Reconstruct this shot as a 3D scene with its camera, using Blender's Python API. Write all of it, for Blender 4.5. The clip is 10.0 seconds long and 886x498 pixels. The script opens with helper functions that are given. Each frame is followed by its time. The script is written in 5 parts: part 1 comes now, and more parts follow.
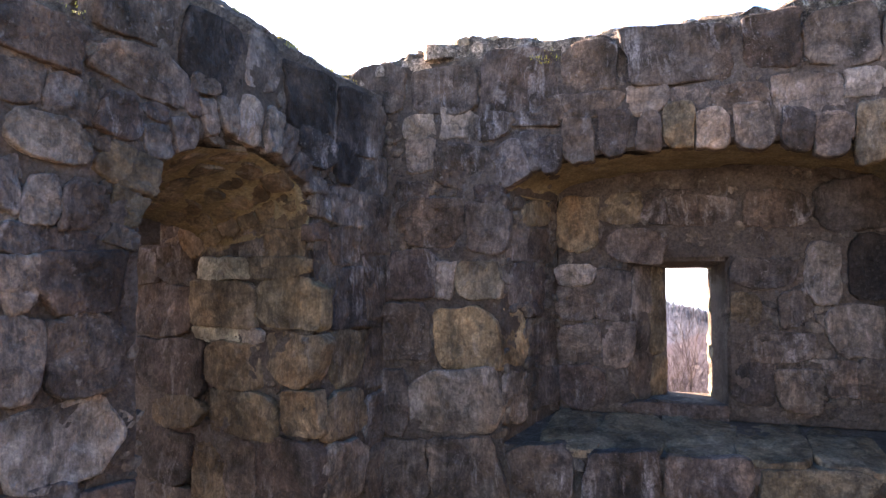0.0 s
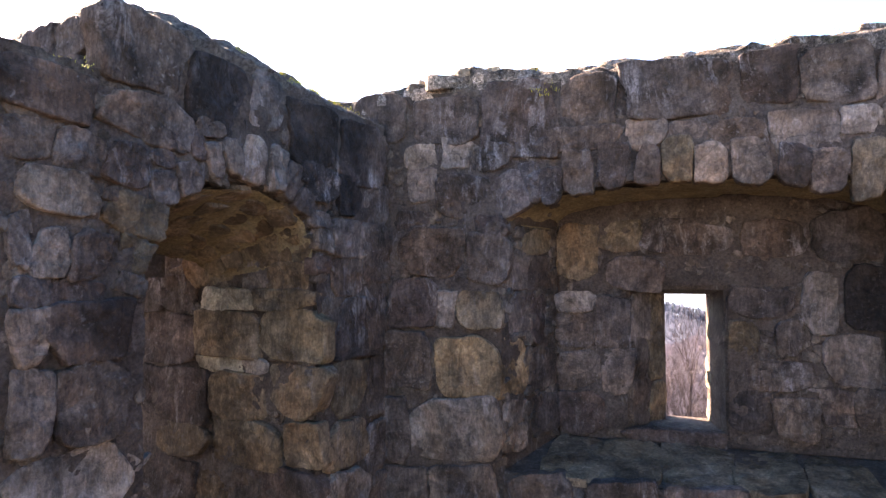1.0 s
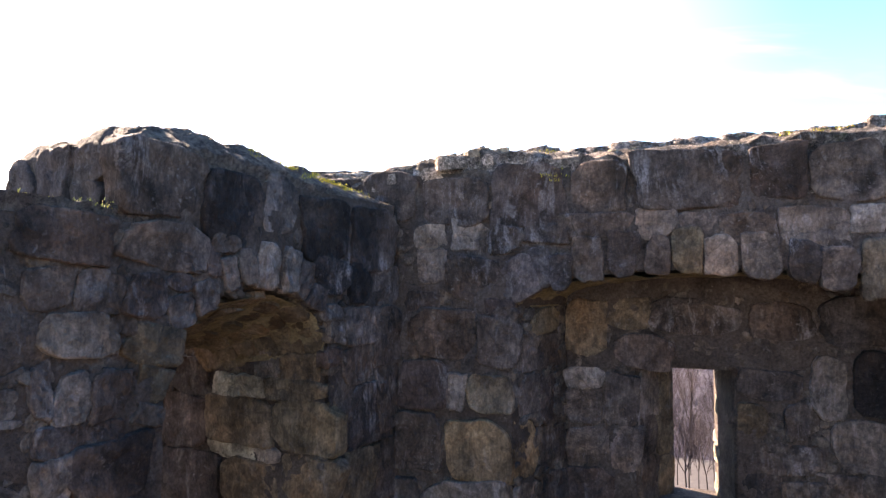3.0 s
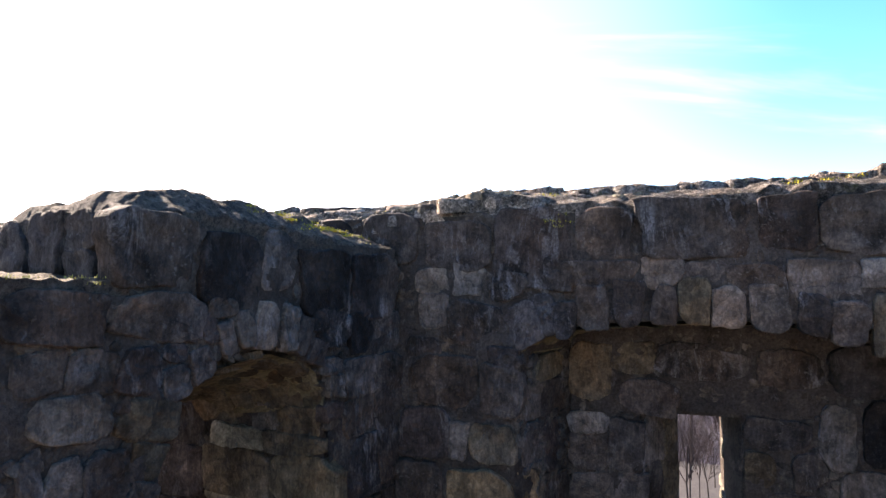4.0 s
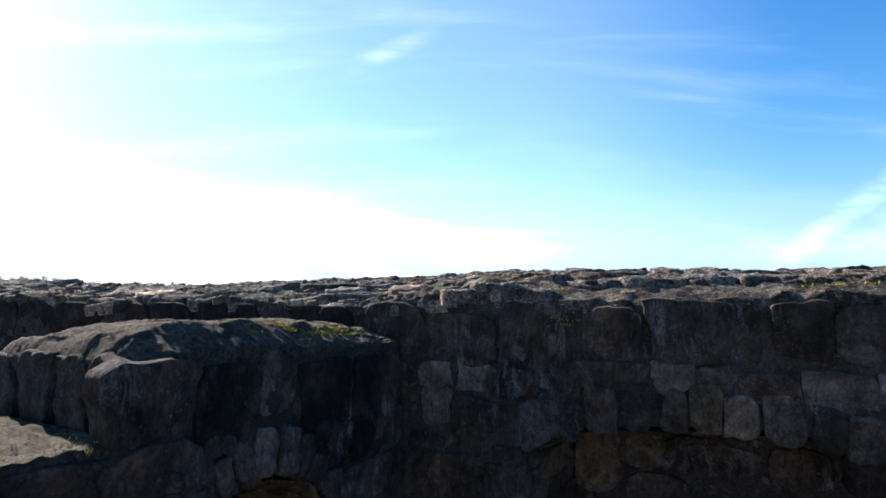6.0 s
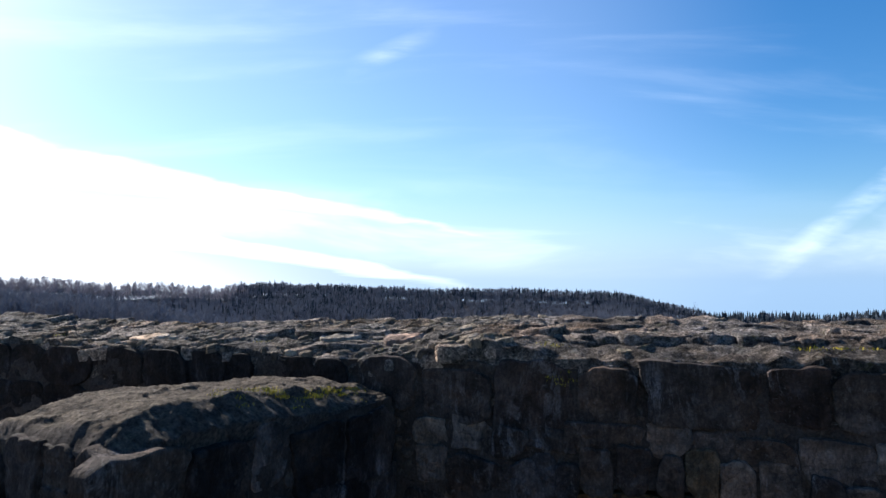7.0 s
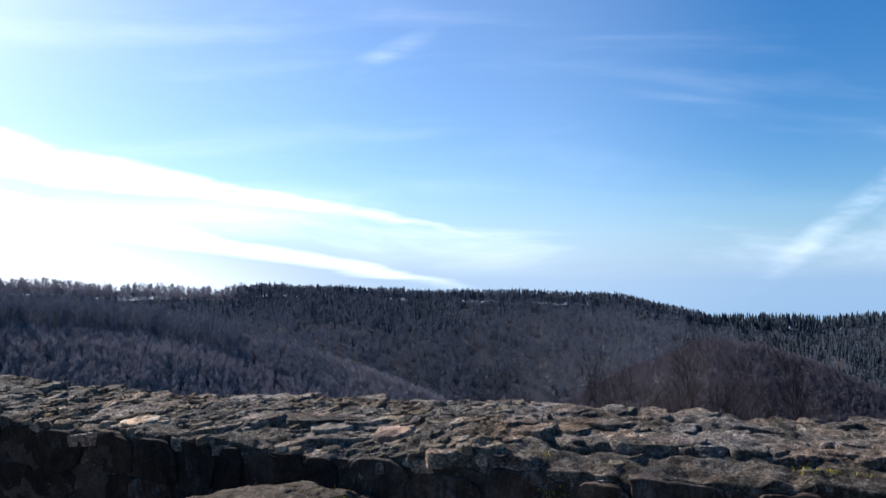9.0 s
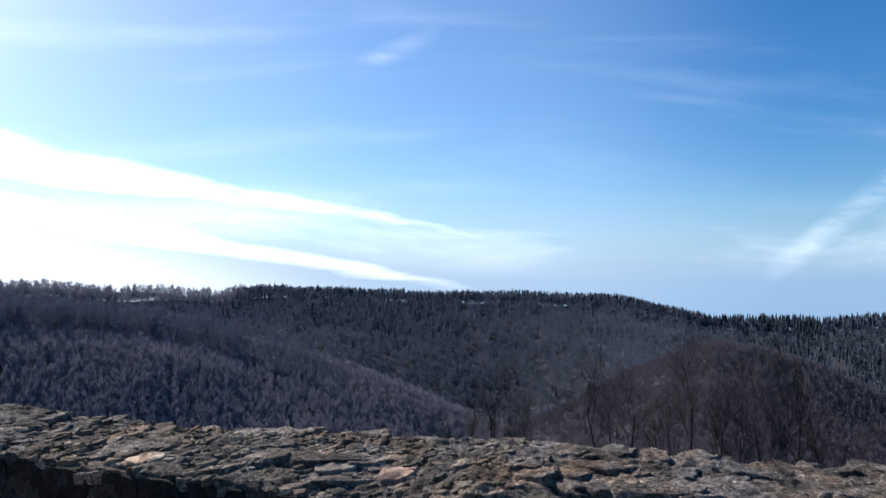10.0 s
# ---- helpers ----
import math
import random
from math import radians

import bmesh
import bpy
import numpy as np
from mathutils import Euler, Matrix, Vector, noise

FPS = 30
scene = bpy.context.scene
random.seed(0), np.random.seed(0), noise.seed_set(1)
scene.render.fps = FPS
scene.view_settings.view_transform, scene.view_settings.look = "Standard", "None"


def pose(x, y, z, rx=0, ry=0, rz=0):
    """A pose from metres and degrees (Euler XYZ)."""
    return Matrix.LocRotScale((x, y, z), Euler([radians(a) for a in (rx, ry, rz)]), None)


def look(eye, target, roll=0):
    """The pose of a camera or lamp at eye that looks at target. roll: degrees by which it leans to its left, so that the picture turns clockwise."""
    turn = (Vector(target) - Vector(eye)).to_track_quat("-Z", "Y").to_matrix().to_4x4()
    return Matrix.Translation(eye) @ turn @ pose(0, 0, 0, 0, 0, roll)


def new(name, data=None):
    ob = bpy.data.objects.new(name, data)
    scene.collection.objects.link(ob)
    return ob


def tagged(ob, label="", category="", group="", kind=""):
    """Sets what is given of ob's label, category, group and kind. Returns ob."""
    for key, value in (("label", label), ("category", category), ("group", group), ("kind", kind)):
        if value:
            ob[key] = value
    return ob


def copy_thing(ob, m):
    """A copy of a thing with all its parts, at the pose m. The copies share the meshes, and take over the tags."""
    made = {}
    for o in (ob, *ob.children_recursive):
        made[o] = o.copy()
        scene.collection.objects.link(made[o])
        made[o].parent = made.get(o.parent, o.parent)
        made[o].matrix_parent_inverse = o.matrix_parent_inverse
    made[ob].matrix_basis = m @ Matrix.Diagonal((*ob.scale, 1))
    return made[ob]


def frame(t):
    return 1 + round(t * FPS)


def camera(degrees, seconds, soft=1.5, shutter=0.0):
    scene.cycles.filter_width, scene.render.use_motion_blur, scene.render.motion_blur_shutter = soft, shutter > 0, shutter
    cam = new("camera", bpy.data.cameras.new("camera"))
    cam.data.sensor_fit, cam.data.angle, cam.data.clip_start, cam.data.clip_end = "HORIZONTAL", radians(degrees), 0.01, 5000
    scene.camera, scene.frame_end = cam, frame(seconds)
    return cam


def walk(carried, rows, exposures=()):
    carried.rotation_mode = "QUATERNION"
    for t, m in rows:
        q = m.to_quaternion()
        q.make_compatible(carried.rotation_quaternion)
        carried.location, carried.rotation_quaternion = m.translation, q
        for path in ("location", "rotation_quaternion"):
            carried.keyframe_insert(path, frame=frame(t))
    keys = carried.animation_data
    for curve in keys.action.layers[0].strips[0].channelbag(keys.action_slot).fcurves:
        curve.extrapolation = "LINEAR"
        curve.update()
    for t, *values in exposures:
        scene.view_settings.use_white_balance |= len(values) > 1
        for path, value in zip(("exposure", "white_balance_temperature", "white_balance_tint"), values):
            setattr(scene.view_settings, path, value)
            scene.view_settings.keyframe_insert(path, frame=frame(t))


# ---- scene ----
cam = camera(70.0, 10.0, soft=1.45)
PATH = [
    (0, (0.077, 0.574, 2.716), (0.077, 2.572, 2.812), -0.0),
    (0.5, (0.08, 0.547, 2.825), (0.08, 2.544, 2.921), 0.0),
    (1, (0.067, 0.504, 2.957), (0.067, 2.502, 3.053), 0.0),
    (1.5, (0.055, 0.463, 3.092), (0.055, 2.46, 3.188), 0.0),
    (2, (0.042, 0.44, 3.28), (0.042, 2.438, 3.376), 0.0),
    (2.5, (0.003, 0.426, 3.461), (0.003, 2.423, 3.558), -0.0),
    (4, (-0.032, 0.526, 4.023), (-0.032, 2.524, 4.12), 0.0),
    (4.5, (-0.048, 0.536, 4.224), (-0.048, 2.533, 4.32), -0.0),
    (5, (-0.032, 0.567, 4.415), (-0.032, 2.564, 4.511), 0.0),
    (5.5, (-0.048, 0.61, 4.587), (-0.048, 2.608, 4.683), -0.0),
    (6, (-0.062, 0.621, 4.798), (-0.062, 2.619, 4.894), 0.0),
    (7.5, (0.009, 0.661, 5.494), (0.009, 2.658, 5.591), -0.0),
    (8, (0.033, 0.677, 5.732), (0.033, 2.675, 5.828), -0.0),
    (8.5, (0.068, 0.667, 5.921), (0.068, 2.665, 6.017), -0.0),
    (9, (0.057, 0.648, 6.108), (0.057, 2.646, 6.206), 0.0),
    (9.5, (0.03, 0.598, 6.296), (0.03, 2.595, 6.394), -0.0),
    (10, (0.033, 0.565, 6.503), (0.033, 2.563, 6.604), 0.0),
]
EXPOSURES = [(0, 4.40, 8800, 28), (1, 4.32, 8650, 28), (2.5, 3.95, 8200, 25), (4.0, 3.05, 7350, 18), (4.5, 2.72, 6900, 15), (5.0, 2.35, 6600, 12), (6.0, 1.6, 6250, 10), (7.5, 1.14, 6100, 10), (8.5, 1.06, 6050, 10), (10, 0.94, 6000, 10)]
walk(cam, [(t, look(eye, target, roll)) for t, eye, target, roll in PATH], EXPOSURES)

# ---- sky and sun ----
SUN_AZ, SUN_EL = -48.0, 34.0          # degrees, azimuth clockwise from +y
sun_way = Vector((math.sin(radians(SUN_AZ)) * math.cos(radians(SUN_EL)), math.cos(radians(SUN_AZ)) * math.cos(radians(SUN_EL)), math.sin(radians(SUN_EL))))
sun = new("sun", bpy.data.lights.new("sun", "SUN"))
sun.data.energy, sun.data.angle, sun.data.color = 5.0, radians(0.6), (1.0, 0.92, 0.81)
sun.matrix_world = look(sun_way * 40, (0, 0, 0))

world = bpy.data.worlds.new("sky")
scene.world = world
world.use_nodes = True
WT = world.node_tree
WT.nodes.clear()


def wnode(kind, **sets):
    n = WT.nodes.new(kind)
    for k, v in sets.items():
        n.inputs[k.replace("_", " ")].default_value = v
    return n


sky = WT.nodes.new("ShaderNodeTexSky")
sky.sky_type, sky.sun_disc = "NISHITA", False
sky.sun_elevation, sky.sun_rotation = radians(SUN_EL), radians(SUN_AZ)
sky.altitude, sky.air_density, sky.dust_density, sky.ozone_density = 300, 1.0, 0.9, 3.9
coord = WT.nodes.new("ShaderNodeTexCoord")
sep = WT.nodes.new("ShaderNodeSeparateXYZ")
WT.links.new(coord.outputs["Generated"], sep.inputs[0])


def wmath(op, a, b=None, clamp=False):
    n = WT.nodes.new("ShaderNodeMath")
    n.operation, n.use_clamp = op, clamp
    for i, v in enumerate((a, b)):
        if v is None:
            continue
        if isinstance(v, (int, float)):
            n.inputs[i].default_value = v
        else:
            WT.links.new(v, n.inputs[i])
    return n.outputs[0]


def wband(v, lo, hi, soft):
    """1 where v lies between lo and hi, with soft edges."""
    up = wmath("DIVIDE", wmath("SUBTRACT", v, lo), soft, True)
    down = wmath("DIVIDE", wmath("SUBTRACT", hi, v), soft, True)
    return wmath("MULTIPLY", up, down)


# flat view coordinates of the sky ahead: across and up per unit ahead
ahead = wmath("MAXIMUM", sep.outputs["Y"], 0.05)
across = wmath("DIVIDE", sep.outputs["X"], ahead)
above = wmath("DIVIDE", sep.outputs["Z"], ahead)
flat = WT.nodes.new("ShaderNodeCombineXYZ")
WT.links.new(across, flat.inputs[0])
WT.links.new(above, flat.inputs[1])


def streaks(turn, sx, sy, shift, detail):
    m = WT.nodes.new("ShaderNodeMapping")
    m.inputs["Rotation"].default_value = (0, 0, radians(turn))
    m.inputs["Scale"].default_value = (sx, sy, 1)
    m.inputs["Location"].default_value = (shift, shift * 0.7, 0)
    WT.links.new(flat.outputs[0], m.inputs[0])
    n = WT.nodes.new("ShaderNodeTexNoise")
    n.inputs["Scale"].default_value, n.inputs["Detail"].default_value, n.inputs["Roughness"].default_value = 1.0, detail, 0.55
    n.inputs["Distortion"].default_value = 0.4
    WT.links.new(m.outputs[0], n.inputs["Vector"])
    return n.outputs[0]


def cut(v, lo, hi):
    n = WT.nodes.new("ShaderNodeMapRange")
    n.interpolation_type = "SMOOTHSTEP"
    n.inputs["From Min"].default_value, n.inputs["From Max"].default_value = lo, hi
    WT.links.new(v, n.inputs["Value"])
    return n.outputs[0]


# two long bright banks low on the sunny side, sinking towards the right, with a blue gap between them
def long_bank(start, slope, thick, thin_rate, end, noise_out):
    run = wmath("ADD", across, 0.7)
    off = wmath("SUBTRACT", above, wmath("SUBTRACT", start, wmath("MULTIPLY", run, slope)))
    off = wmath("ADD", off, wmath("MULTIPLY", wmath("SUBTRACT", noise_out, 0.5), 0.055))
    half = wmath("MAXIMUM", wmath("SUBTRACT", thick, wmath("MULTIPLY", run, thin_rate)), 0.006)
    body = wmath("DIVIDE", wmath("SUBTRACT", half, wmath("ABSOLUTE", off)), 0.018, True)
    return wmath("MULTIPLY", body, wmath("SUBTRACT", 1.0, cut(across, end - 0.22, end)))


ragged = streaks(-10, 2.6, 15, 3.1, 7)
bank = wmath("MULTIPLY", long_bank(0.200, 0.170, 0.040, 0.050, 0.14, ragged), cut(streaks(-14, 3.0, 11, 5.2, 6), 0.34, 0.54))
bank = wmath("MAXIMUM", bank, long_bank(0.118, 0.182, 0.031, 0.034, 0.12, streaks(-10, 2.0, 13, 8.4, 5)))
low_glow = wmath("MULTIPLY", wband(wmath("ADD", above, wmath("MULTIPLY", across, 0.18)), -0.2, -0.02, 0.05), wmath("SUBTRACT", 1.0, cut(across, -0.6, 0.05)))
bank = wmath("MAXIMUM", bank, wmath("MULTIPLY", low_glow, 0.55))
veil = wmath("MULTIPLY", cut(streaks(-10, 2.0, 9, 7.7, 5), 0.45, 0.75), wband(above, 0.0, 0.16, 0.06))
wisp = wmath("MULTIPLY", cut(streaks(20, 5.0, 24, 1.3, 6), 0.30, 0.62), wband(across, -0.16, 0.0, 0.06))
wisp = wmath("MULTIPLY", wisp, wband(wmath("SUBTRACT", above, wmath("MULTIPLY", across, 0.42)), 0.380, 0.424, 0.018))
tail = wmath("MULTIPLY", cut(streaks(28, 4.0, 22, 4.3, 6), 0.36, 0.72), wband(wmath("SUBTRACT", above, wmath("MULTIPLY", across, 0.75)), -0.405, -0.345, 0.022))
tail = wmath("MULTIPLY", tail, cut(across, 0.45, 0.62))
thin = wmath("MULTIPLY", cut(streaks(18, 1.2, 9, 9.1, 6), 0.5, 0.8), wband(above, 0.1, 0.6, 0.1))
gauze = wmath("MULTIPLY", wmath("SUBTRACT", 1.0, cut(across, 0.1, 0.6)), cut(across, -0.7, -0.2))
gauze = wmath("MULTIPLY", gauze, wmath("SUBTRACT", 0.062, wmath("MULTIPLY", cut(above, 0.3, 0.9), 0.02)))
cloud = wmath("ADD", wmath("ADD", gauze, wmath("MULTIPLY", bank, 0.75)), wmath("ADD", wmath("MULTIPLY", veil, 0.3), wmath("ADD", wmath("MULTIPLY", wisp, 0.11), wmath("ADD", wmath("MULTIPLY", tail, 0.2), wmath("MULTIPLY", thin, 0.10)))), True)
mix = WT.nodes.new("ShaderNodeMix")
mix.data_type = "RGBA"
WT.links.new(cloud, mix.inputs["Factor"])
deep = WT.nodes.new("ShaderNodeHueSaturation")
deep.inputs["Saturation"].default_value = 1.30
WT.links.new(sky.outputs[0], deep.inputs["Color"])
haze = WT.nodes.new("ShaderNodeMix")
haze.data_type = "RGBA"
WT.links.new(wmath("SUBTRACT", 0.85, wmath("MULTIPLY", cut(above, -0.02, 0.17), 0.85)), haze.inputs["Factor"])
WT.links.new(deep.outputs[0], haze.inputs[6])
haze.inputs[7].default_value = (2.8, 4.4, 6.5, 1)
WT.links.new(haze.outputs[2], mix.inputs[6])
mix.inputs[7].default_value = (15.0, 15.3, 15.8, 1)
bg = WT.nodes.new("ShaderNodeBackground")
bg.inputs["Strength"].default_value = 0.068
WT.links.new(mix.outputs[2], bg.inputs["Color"])
wout = WT.nodes.new("ShaderNodeOutputWorld")
WT.links.new(bg.outputs[0], wout.inputs["Surface"])


# ---- materials ----
class Mat:
    """A node material under construction."""

    def __init__(self, name, rough=0.9):
        self.m = bpy.data.materials.new(name)
        self.m.use_nodes = True
        self.t = self.m.node_tree
        self.b = self.t.nodes["Principled BSDF"]
        self.b.inputs["Roughness"].default_value = rough
        self.b.inputs["Specular IOR Level"].default_value = 0.12
        self.pos = self.t.nodes.new("ShaderNodeNewGeometry").outputs["Position"]

    def link(self, a, b):
        self.t.links.new(a, b)
        return b

    def noise(self, scale, detail=5, rough=0.6, stretch=(1, 1, 1), shift=(0, 0, 0), warp=0.0):
        m = self.t.nodes.new("ShaderNodeMapping")
        m.inputs["Scale"].default_value, m.inputs["Location"].default_value = stretch, shift
        self.link(self.pos, m.inputs[0])
        n = self.t.nodes.new("ShaderNodeTexNoise")
        n.inputs["Scale"].default_value, n.inputs["Detail"].default_value = scale, detail
        n.inputs["Roughness"].default_value, n.inputs["Distortion"].default_value = rough, warp
        self.link(m.outputs[0], n.inputs["Vector"])
        return n.outputs[0]

    def ramp(self, v, *stops):
        n = self.t.nodes.new("ShaderNodeValToRGB")
        els = n.color_ramp.elements
        while len(els) < len(stops):
            els.new(0.5)
        for e, (p, c) in zip(els, stops):
            e.position = p
            e.color = (*c, 1) if not isinstance(c, (int, float)) else (c, c, c, 1)
        self.link(v, n.inputs[0])
        return n.outputs[0]

    def blend(self, f, a, b, how="MIX"):
        n = self.t.nodes.new("ShaderNodeMix")
        n.data_type, n.blend_type = "RGBA", how
        for v, i in ((f, 0), (a, 6), (b, 7)):
            if isinstance(v, (int, float)):
                n.inputs[i].default_value = v
            elif isinstance(v, tuple):
                n.inputs[i].default_value = (*v, 1)
            else:
                self.link(v, n.inputs[i])
        return n.outputs[2]

    def arith(self, op, a, b):
        n = self.t.nodes.new("ShaderNodeMath")
        n.operation = op
        for v, i in ((a, 0), (b, 1)):
            if isinstance(v, (int, float)):
                n.inputs[i].default_value = v
            else:
                self.link(v, n.inputs[i])
        return n.outputs[0]

    def random(self):
        return self.t.nodes.new("ShaderNodeObjectInfo").outputs["Random"]

    def island(self):
        return self.t.nodes.new("ShaderNodeNewGeometry").outputs["Random Per Island"]

    def bump(self, *layers):
        """layers: (height, distance in metres, strength)."""
        last = None
        for h, d, s in layers:
            n = self.t.nodes.new("ShaderNodeBump")
            n.inputs["Distance"].default_value, n.inputs["Strength"].default_value = d, s
            self.link(h, n.inputs["Height"])
            if last:
                self.link(last, n.inputs["Normal"])
            last = n.outputs[0]
        self.link(last, self.b.inputs["Normal"])

    def done(self, colour):
        if isinstance(colour, tuple):
            self.b.inputs["Base Color"].default_value = (*colour, 1)
        else:
            self.link(colour, self.b.inputs["Base Color"])
        return self.m


def stone_material(name, tones, lime=0.5, moss=0.0, island=False, lichen=0.0):
    """Weathered sandstone: tones drawn at random per stone, stains, grain, pale lime runs."""
    m = Mat(name, 0.92)
    n = len(tones)
    tone = m.ramp(m.island() if island else m.random(), *[(i / (n - 1), c) for i, c in enumerate(tones)])
    patch = m.noise(5.5, 5, 0.6, warp=0.8)
    tone = m.blend(1.0, tone, m.ramp(patch, (0.30, 0.50), (0.5, 0.97), (0.70, 1.55)), "MULTIPLY")
    stain = m.noise(1.9, 5, 0.6, stretch=(1, 1, 0.6), shift=(9, 3, 1), warp=0.8)
    tone = m.blend(1.0, tone, m.ramp(stain, (0.34, 0.42), (0.5, 1.0), (0.66, 1.5)), "MULTIPLY")
    rust = m.noise(1.3, 4, 0.55, shift=(2, 8, 5), warp=0.6)
    tone = m.blend(1.0, tone, m.ramp(rust, (0.40, (0.96, 1.0, 1.08)), (0.52, (1.03, 0.99, 0.96)), (0.66, (1.15, 0.97, 0.84))), "MULTIPLY")
    grain = m.noise(60, 4, 0.7)
    tone = m.blend(1.0, tone, m.ramp(grain, (0.3, 0.76), (0.7, 1.25)), "MULTIPLY")
    mid = m.noise(17, 5, 0.7, shift=(6, 6, 2), warp=1.0)
    tone = m.blend(1.0, tone, m.ramp(mid, (0.32, 0.66), (0.68, 1.34)), "MULTIPLY")
    hatch = m.noise(42, 4, 0.7, stretch=(1, 1, 0.26), shift=(7, 1, 3), warp=0.5)
    tone = m.blend(1.0, tone, m.ramp(hatch, (0.36, 0.76), (0.64, 1.26)), "MULTIPLY")
    pits = m.noise(26, 5, 0.75, shift=(3, 1, 2))
    tone = m.blend(m.ramp(pits, (0.58, 0.0), (0.72, 0.6)), tone, (0.022, 0.018, 0.016))
    run = m.noise(6, 8, 0.75, stretch=(1.3, 1.3, 0.38), shift=(1.7, 0, 0), warp=0.7)
    where = m.noise(1.7, 3, 0.5, shift=(5, 2, 1))
    f = m.arith("MULTIPLY", m.ramp(run, (0.52, 0.0), (0.68, 1.0)), m.ramp(where, (0.47, 0.0), (0.64, lime)))
    f = m.arith("MULTIPLY", f, m.ramp(grain, (0.35, 0.35), (0.6, 1.0)))
    tone = m.blend(f, tone, (0.27, 0.245, 0.245))
    fleck = m.noise(34, 3, 0.55, shift=(8, 1, 4), warp=0.6)
    there = m.noise(3.0, 4, 0.6, shift=(1, 9, 6))
    f = m.arith("MULTIPLY", m.ramp(fleck, (0.60, 0.0), (0.70, 0.35 * lime)), m.ramp(there, (0.45, 0.0), (0.6, 1.0)))
    tone = m.blend(f, tone, (0.22, 0.20, 0.19))
    crack = m.t.nodes.new("ShaderNodeTexVoronoi")
    crack.feature = "DISTANCE_TO_EDGE"
    crack.inputs["Scale"].default_value, crack.inputs["Randomness"].default_value = 4.2, 1.0
    warped = m.t.nodes.new("ShaderNodeVectorMath")
    warped.operation = "ADD"
    wob = m.t.nodes.new("ShaderNodeTexNoise")
    wob.inputs["Scale"].default_value, wob.inputs["Detail"].default_value = 9, 4
    m.link(m.pos, wob.inputs["Vector"])
    small = m.t.nodes.new("ShaderNodeVectorMath")
    small.operation = "SCALE"
    small.inputs["Scale"].default_value = 0.16
    m.link(wob.outputs["Color"], small.inputs[0])
    m.link(m.pos, warped.inputs[0])
    m.link(small.outputs[0], warped.inputs[1])
    m.link(warped.outputs[0], crack.inputs["Vector"])
    gap = m.ramp(crack.outputs["Distance"], (0.0, 1.0), (0.035, 0.0))
    only = m.ramp(m.noise(1.9, 3, 0.5, shift=(3, 3, 8)), (0.47, 0.0), (0.58, 0.5))
    gap = m.arith("MULTIPLY", gap, only)
    tone = m.blend(gap, tone, (0.018, 0.015, 0.014))
    if lichen:
        speck = m.noise(48, 5, 0.8, shift=(2, 2, 5), warp=0.6)
        tone = m.blend(1.0, tone, m.ramp(speck, (0.36, 0.42), (0.5, 0.95), (0.64, 1.75)), "MULTIPLY")
        bed = m.noise(24, 5, 0.7, stretch=(0.35, 1.2, 1.6), shift=(1, 4, 2), warp=0.5)
        tone = m.blend(1.0, tone, m.ramp(bed, (0.38, 0.74), (0.62, 1.26)), "MULTIPLY")
        rough = m.noise(21, 6, 0.8, shift=(4, 2, 9), warp=0.8)
        tone = m.blend(1.0, tone, m.ramp(rough, (0.38, 0.35), (0.5, 0.92), (0.62, 1.8)), "MULTIPLY")
        crust = m.noise(11, 7, 0.75, shift=(1, 5, 7), warp=1.4)
        spread = m.noise(2.1, 3, 0.5, shift=(7, 2, 2))
        f = m.arith("MULTIPLY", m.ramp(crust, (0.54, 0.0), (0.62, lichen)), m.ramp(spread, (0.44, 0.0), (0.6, 1.0)))
        tone = m.blend(f, tone, (0.30, 0.28, 0.25))
    if moss:
        g = m.noise(9, 6, 0.7, shift=(2, 7, 3))
        tone = m.blend(m.ramp(g, (0.60, 0.0), (0.70, moss)), tone, (0.10, 0.105, 0.035))
    m.bump((m.noise(8, 6, 0.62, warp=0.5), 0.06, 0.8), (pits, 0.022, 0.7), (m.noise(80, 4, 0.7), 0.006, 0.7), (hatch, 0.012, 0.6), *((((speck, 0.03, 0.8), (bed, 0.03, 0.7))) if lichen else ()))
    return m.done(tone)


GREY = stone_material("weathered grey sandstone", [(0.078, 0.061, 0.050), (0.058, 0.046, 0.040), (0.102, 0.079, 0.064), (0.070, 0.051, 0.043), (0.090, 0.071, 0.059)], 0.7)
PALE = stone_material("pale sandstone", [(0.112, 0.090, 0.075), (0.094, 0.076, 0.064), (0.128, 0.103, 0.084)], 0.9)
OCHRE = stone_material("ochre sandstone", [(0.092, 0.068, 0.042), (0.078, 0.060, 0.041), (0.100, 0.070, 0.044)], 0.4)
DARK = stone_material("sooty dark sandstone", [(0.046, 0.036, 0.031), (0.062, 0.047, 0.038), (0.035, 0.028, 0.025), (0.054, 0.038, 0.032)], 0.9)
# sooted single stones, and the shade on the far wall's left stretch
SOOT_SHADE = stone_material("blackened and shade-dark sandstone", [(0.015, 0.012, 0.011), (0.022, 0.018, 0.016), (0.018, 0.014, 0.013)], 0.3)
WHITE = stone_material("light limestone and sunlit rim", [(0.220, 0.190, 0.141), (0.190, 0.167, 0.125)], 0.6)
RUST = stone_material("orange-brown sandstone", [(0.138, 0.092, 0.052), (0.122, 0.082, 0.047)], 0.3)
KINDS = {"r": RUST, "g": GREY, "p": PALE, "o": OCHRE, "d": DARK, "w": WHITE, "k": SOOT_SHADE}
RUBBLE = stone_material("small rubble", [(0.052, 0.042, 0.035), (0.07, 0.056, 0.045), (0.044, 0.037, 0.032), (0.082, 0.066, 0.055)], 0.5, island=True)
SLAB = stone_material("bleached slab stone", [(0.150, 0.121, 0.098), (0.190, 0.154, 0.126), (0.118, 0.095, 0.079), (0.25, 0.205, 0.170), (0.165, 0.134, 0.110)], 0.6, 0.35, lichen=0.6)
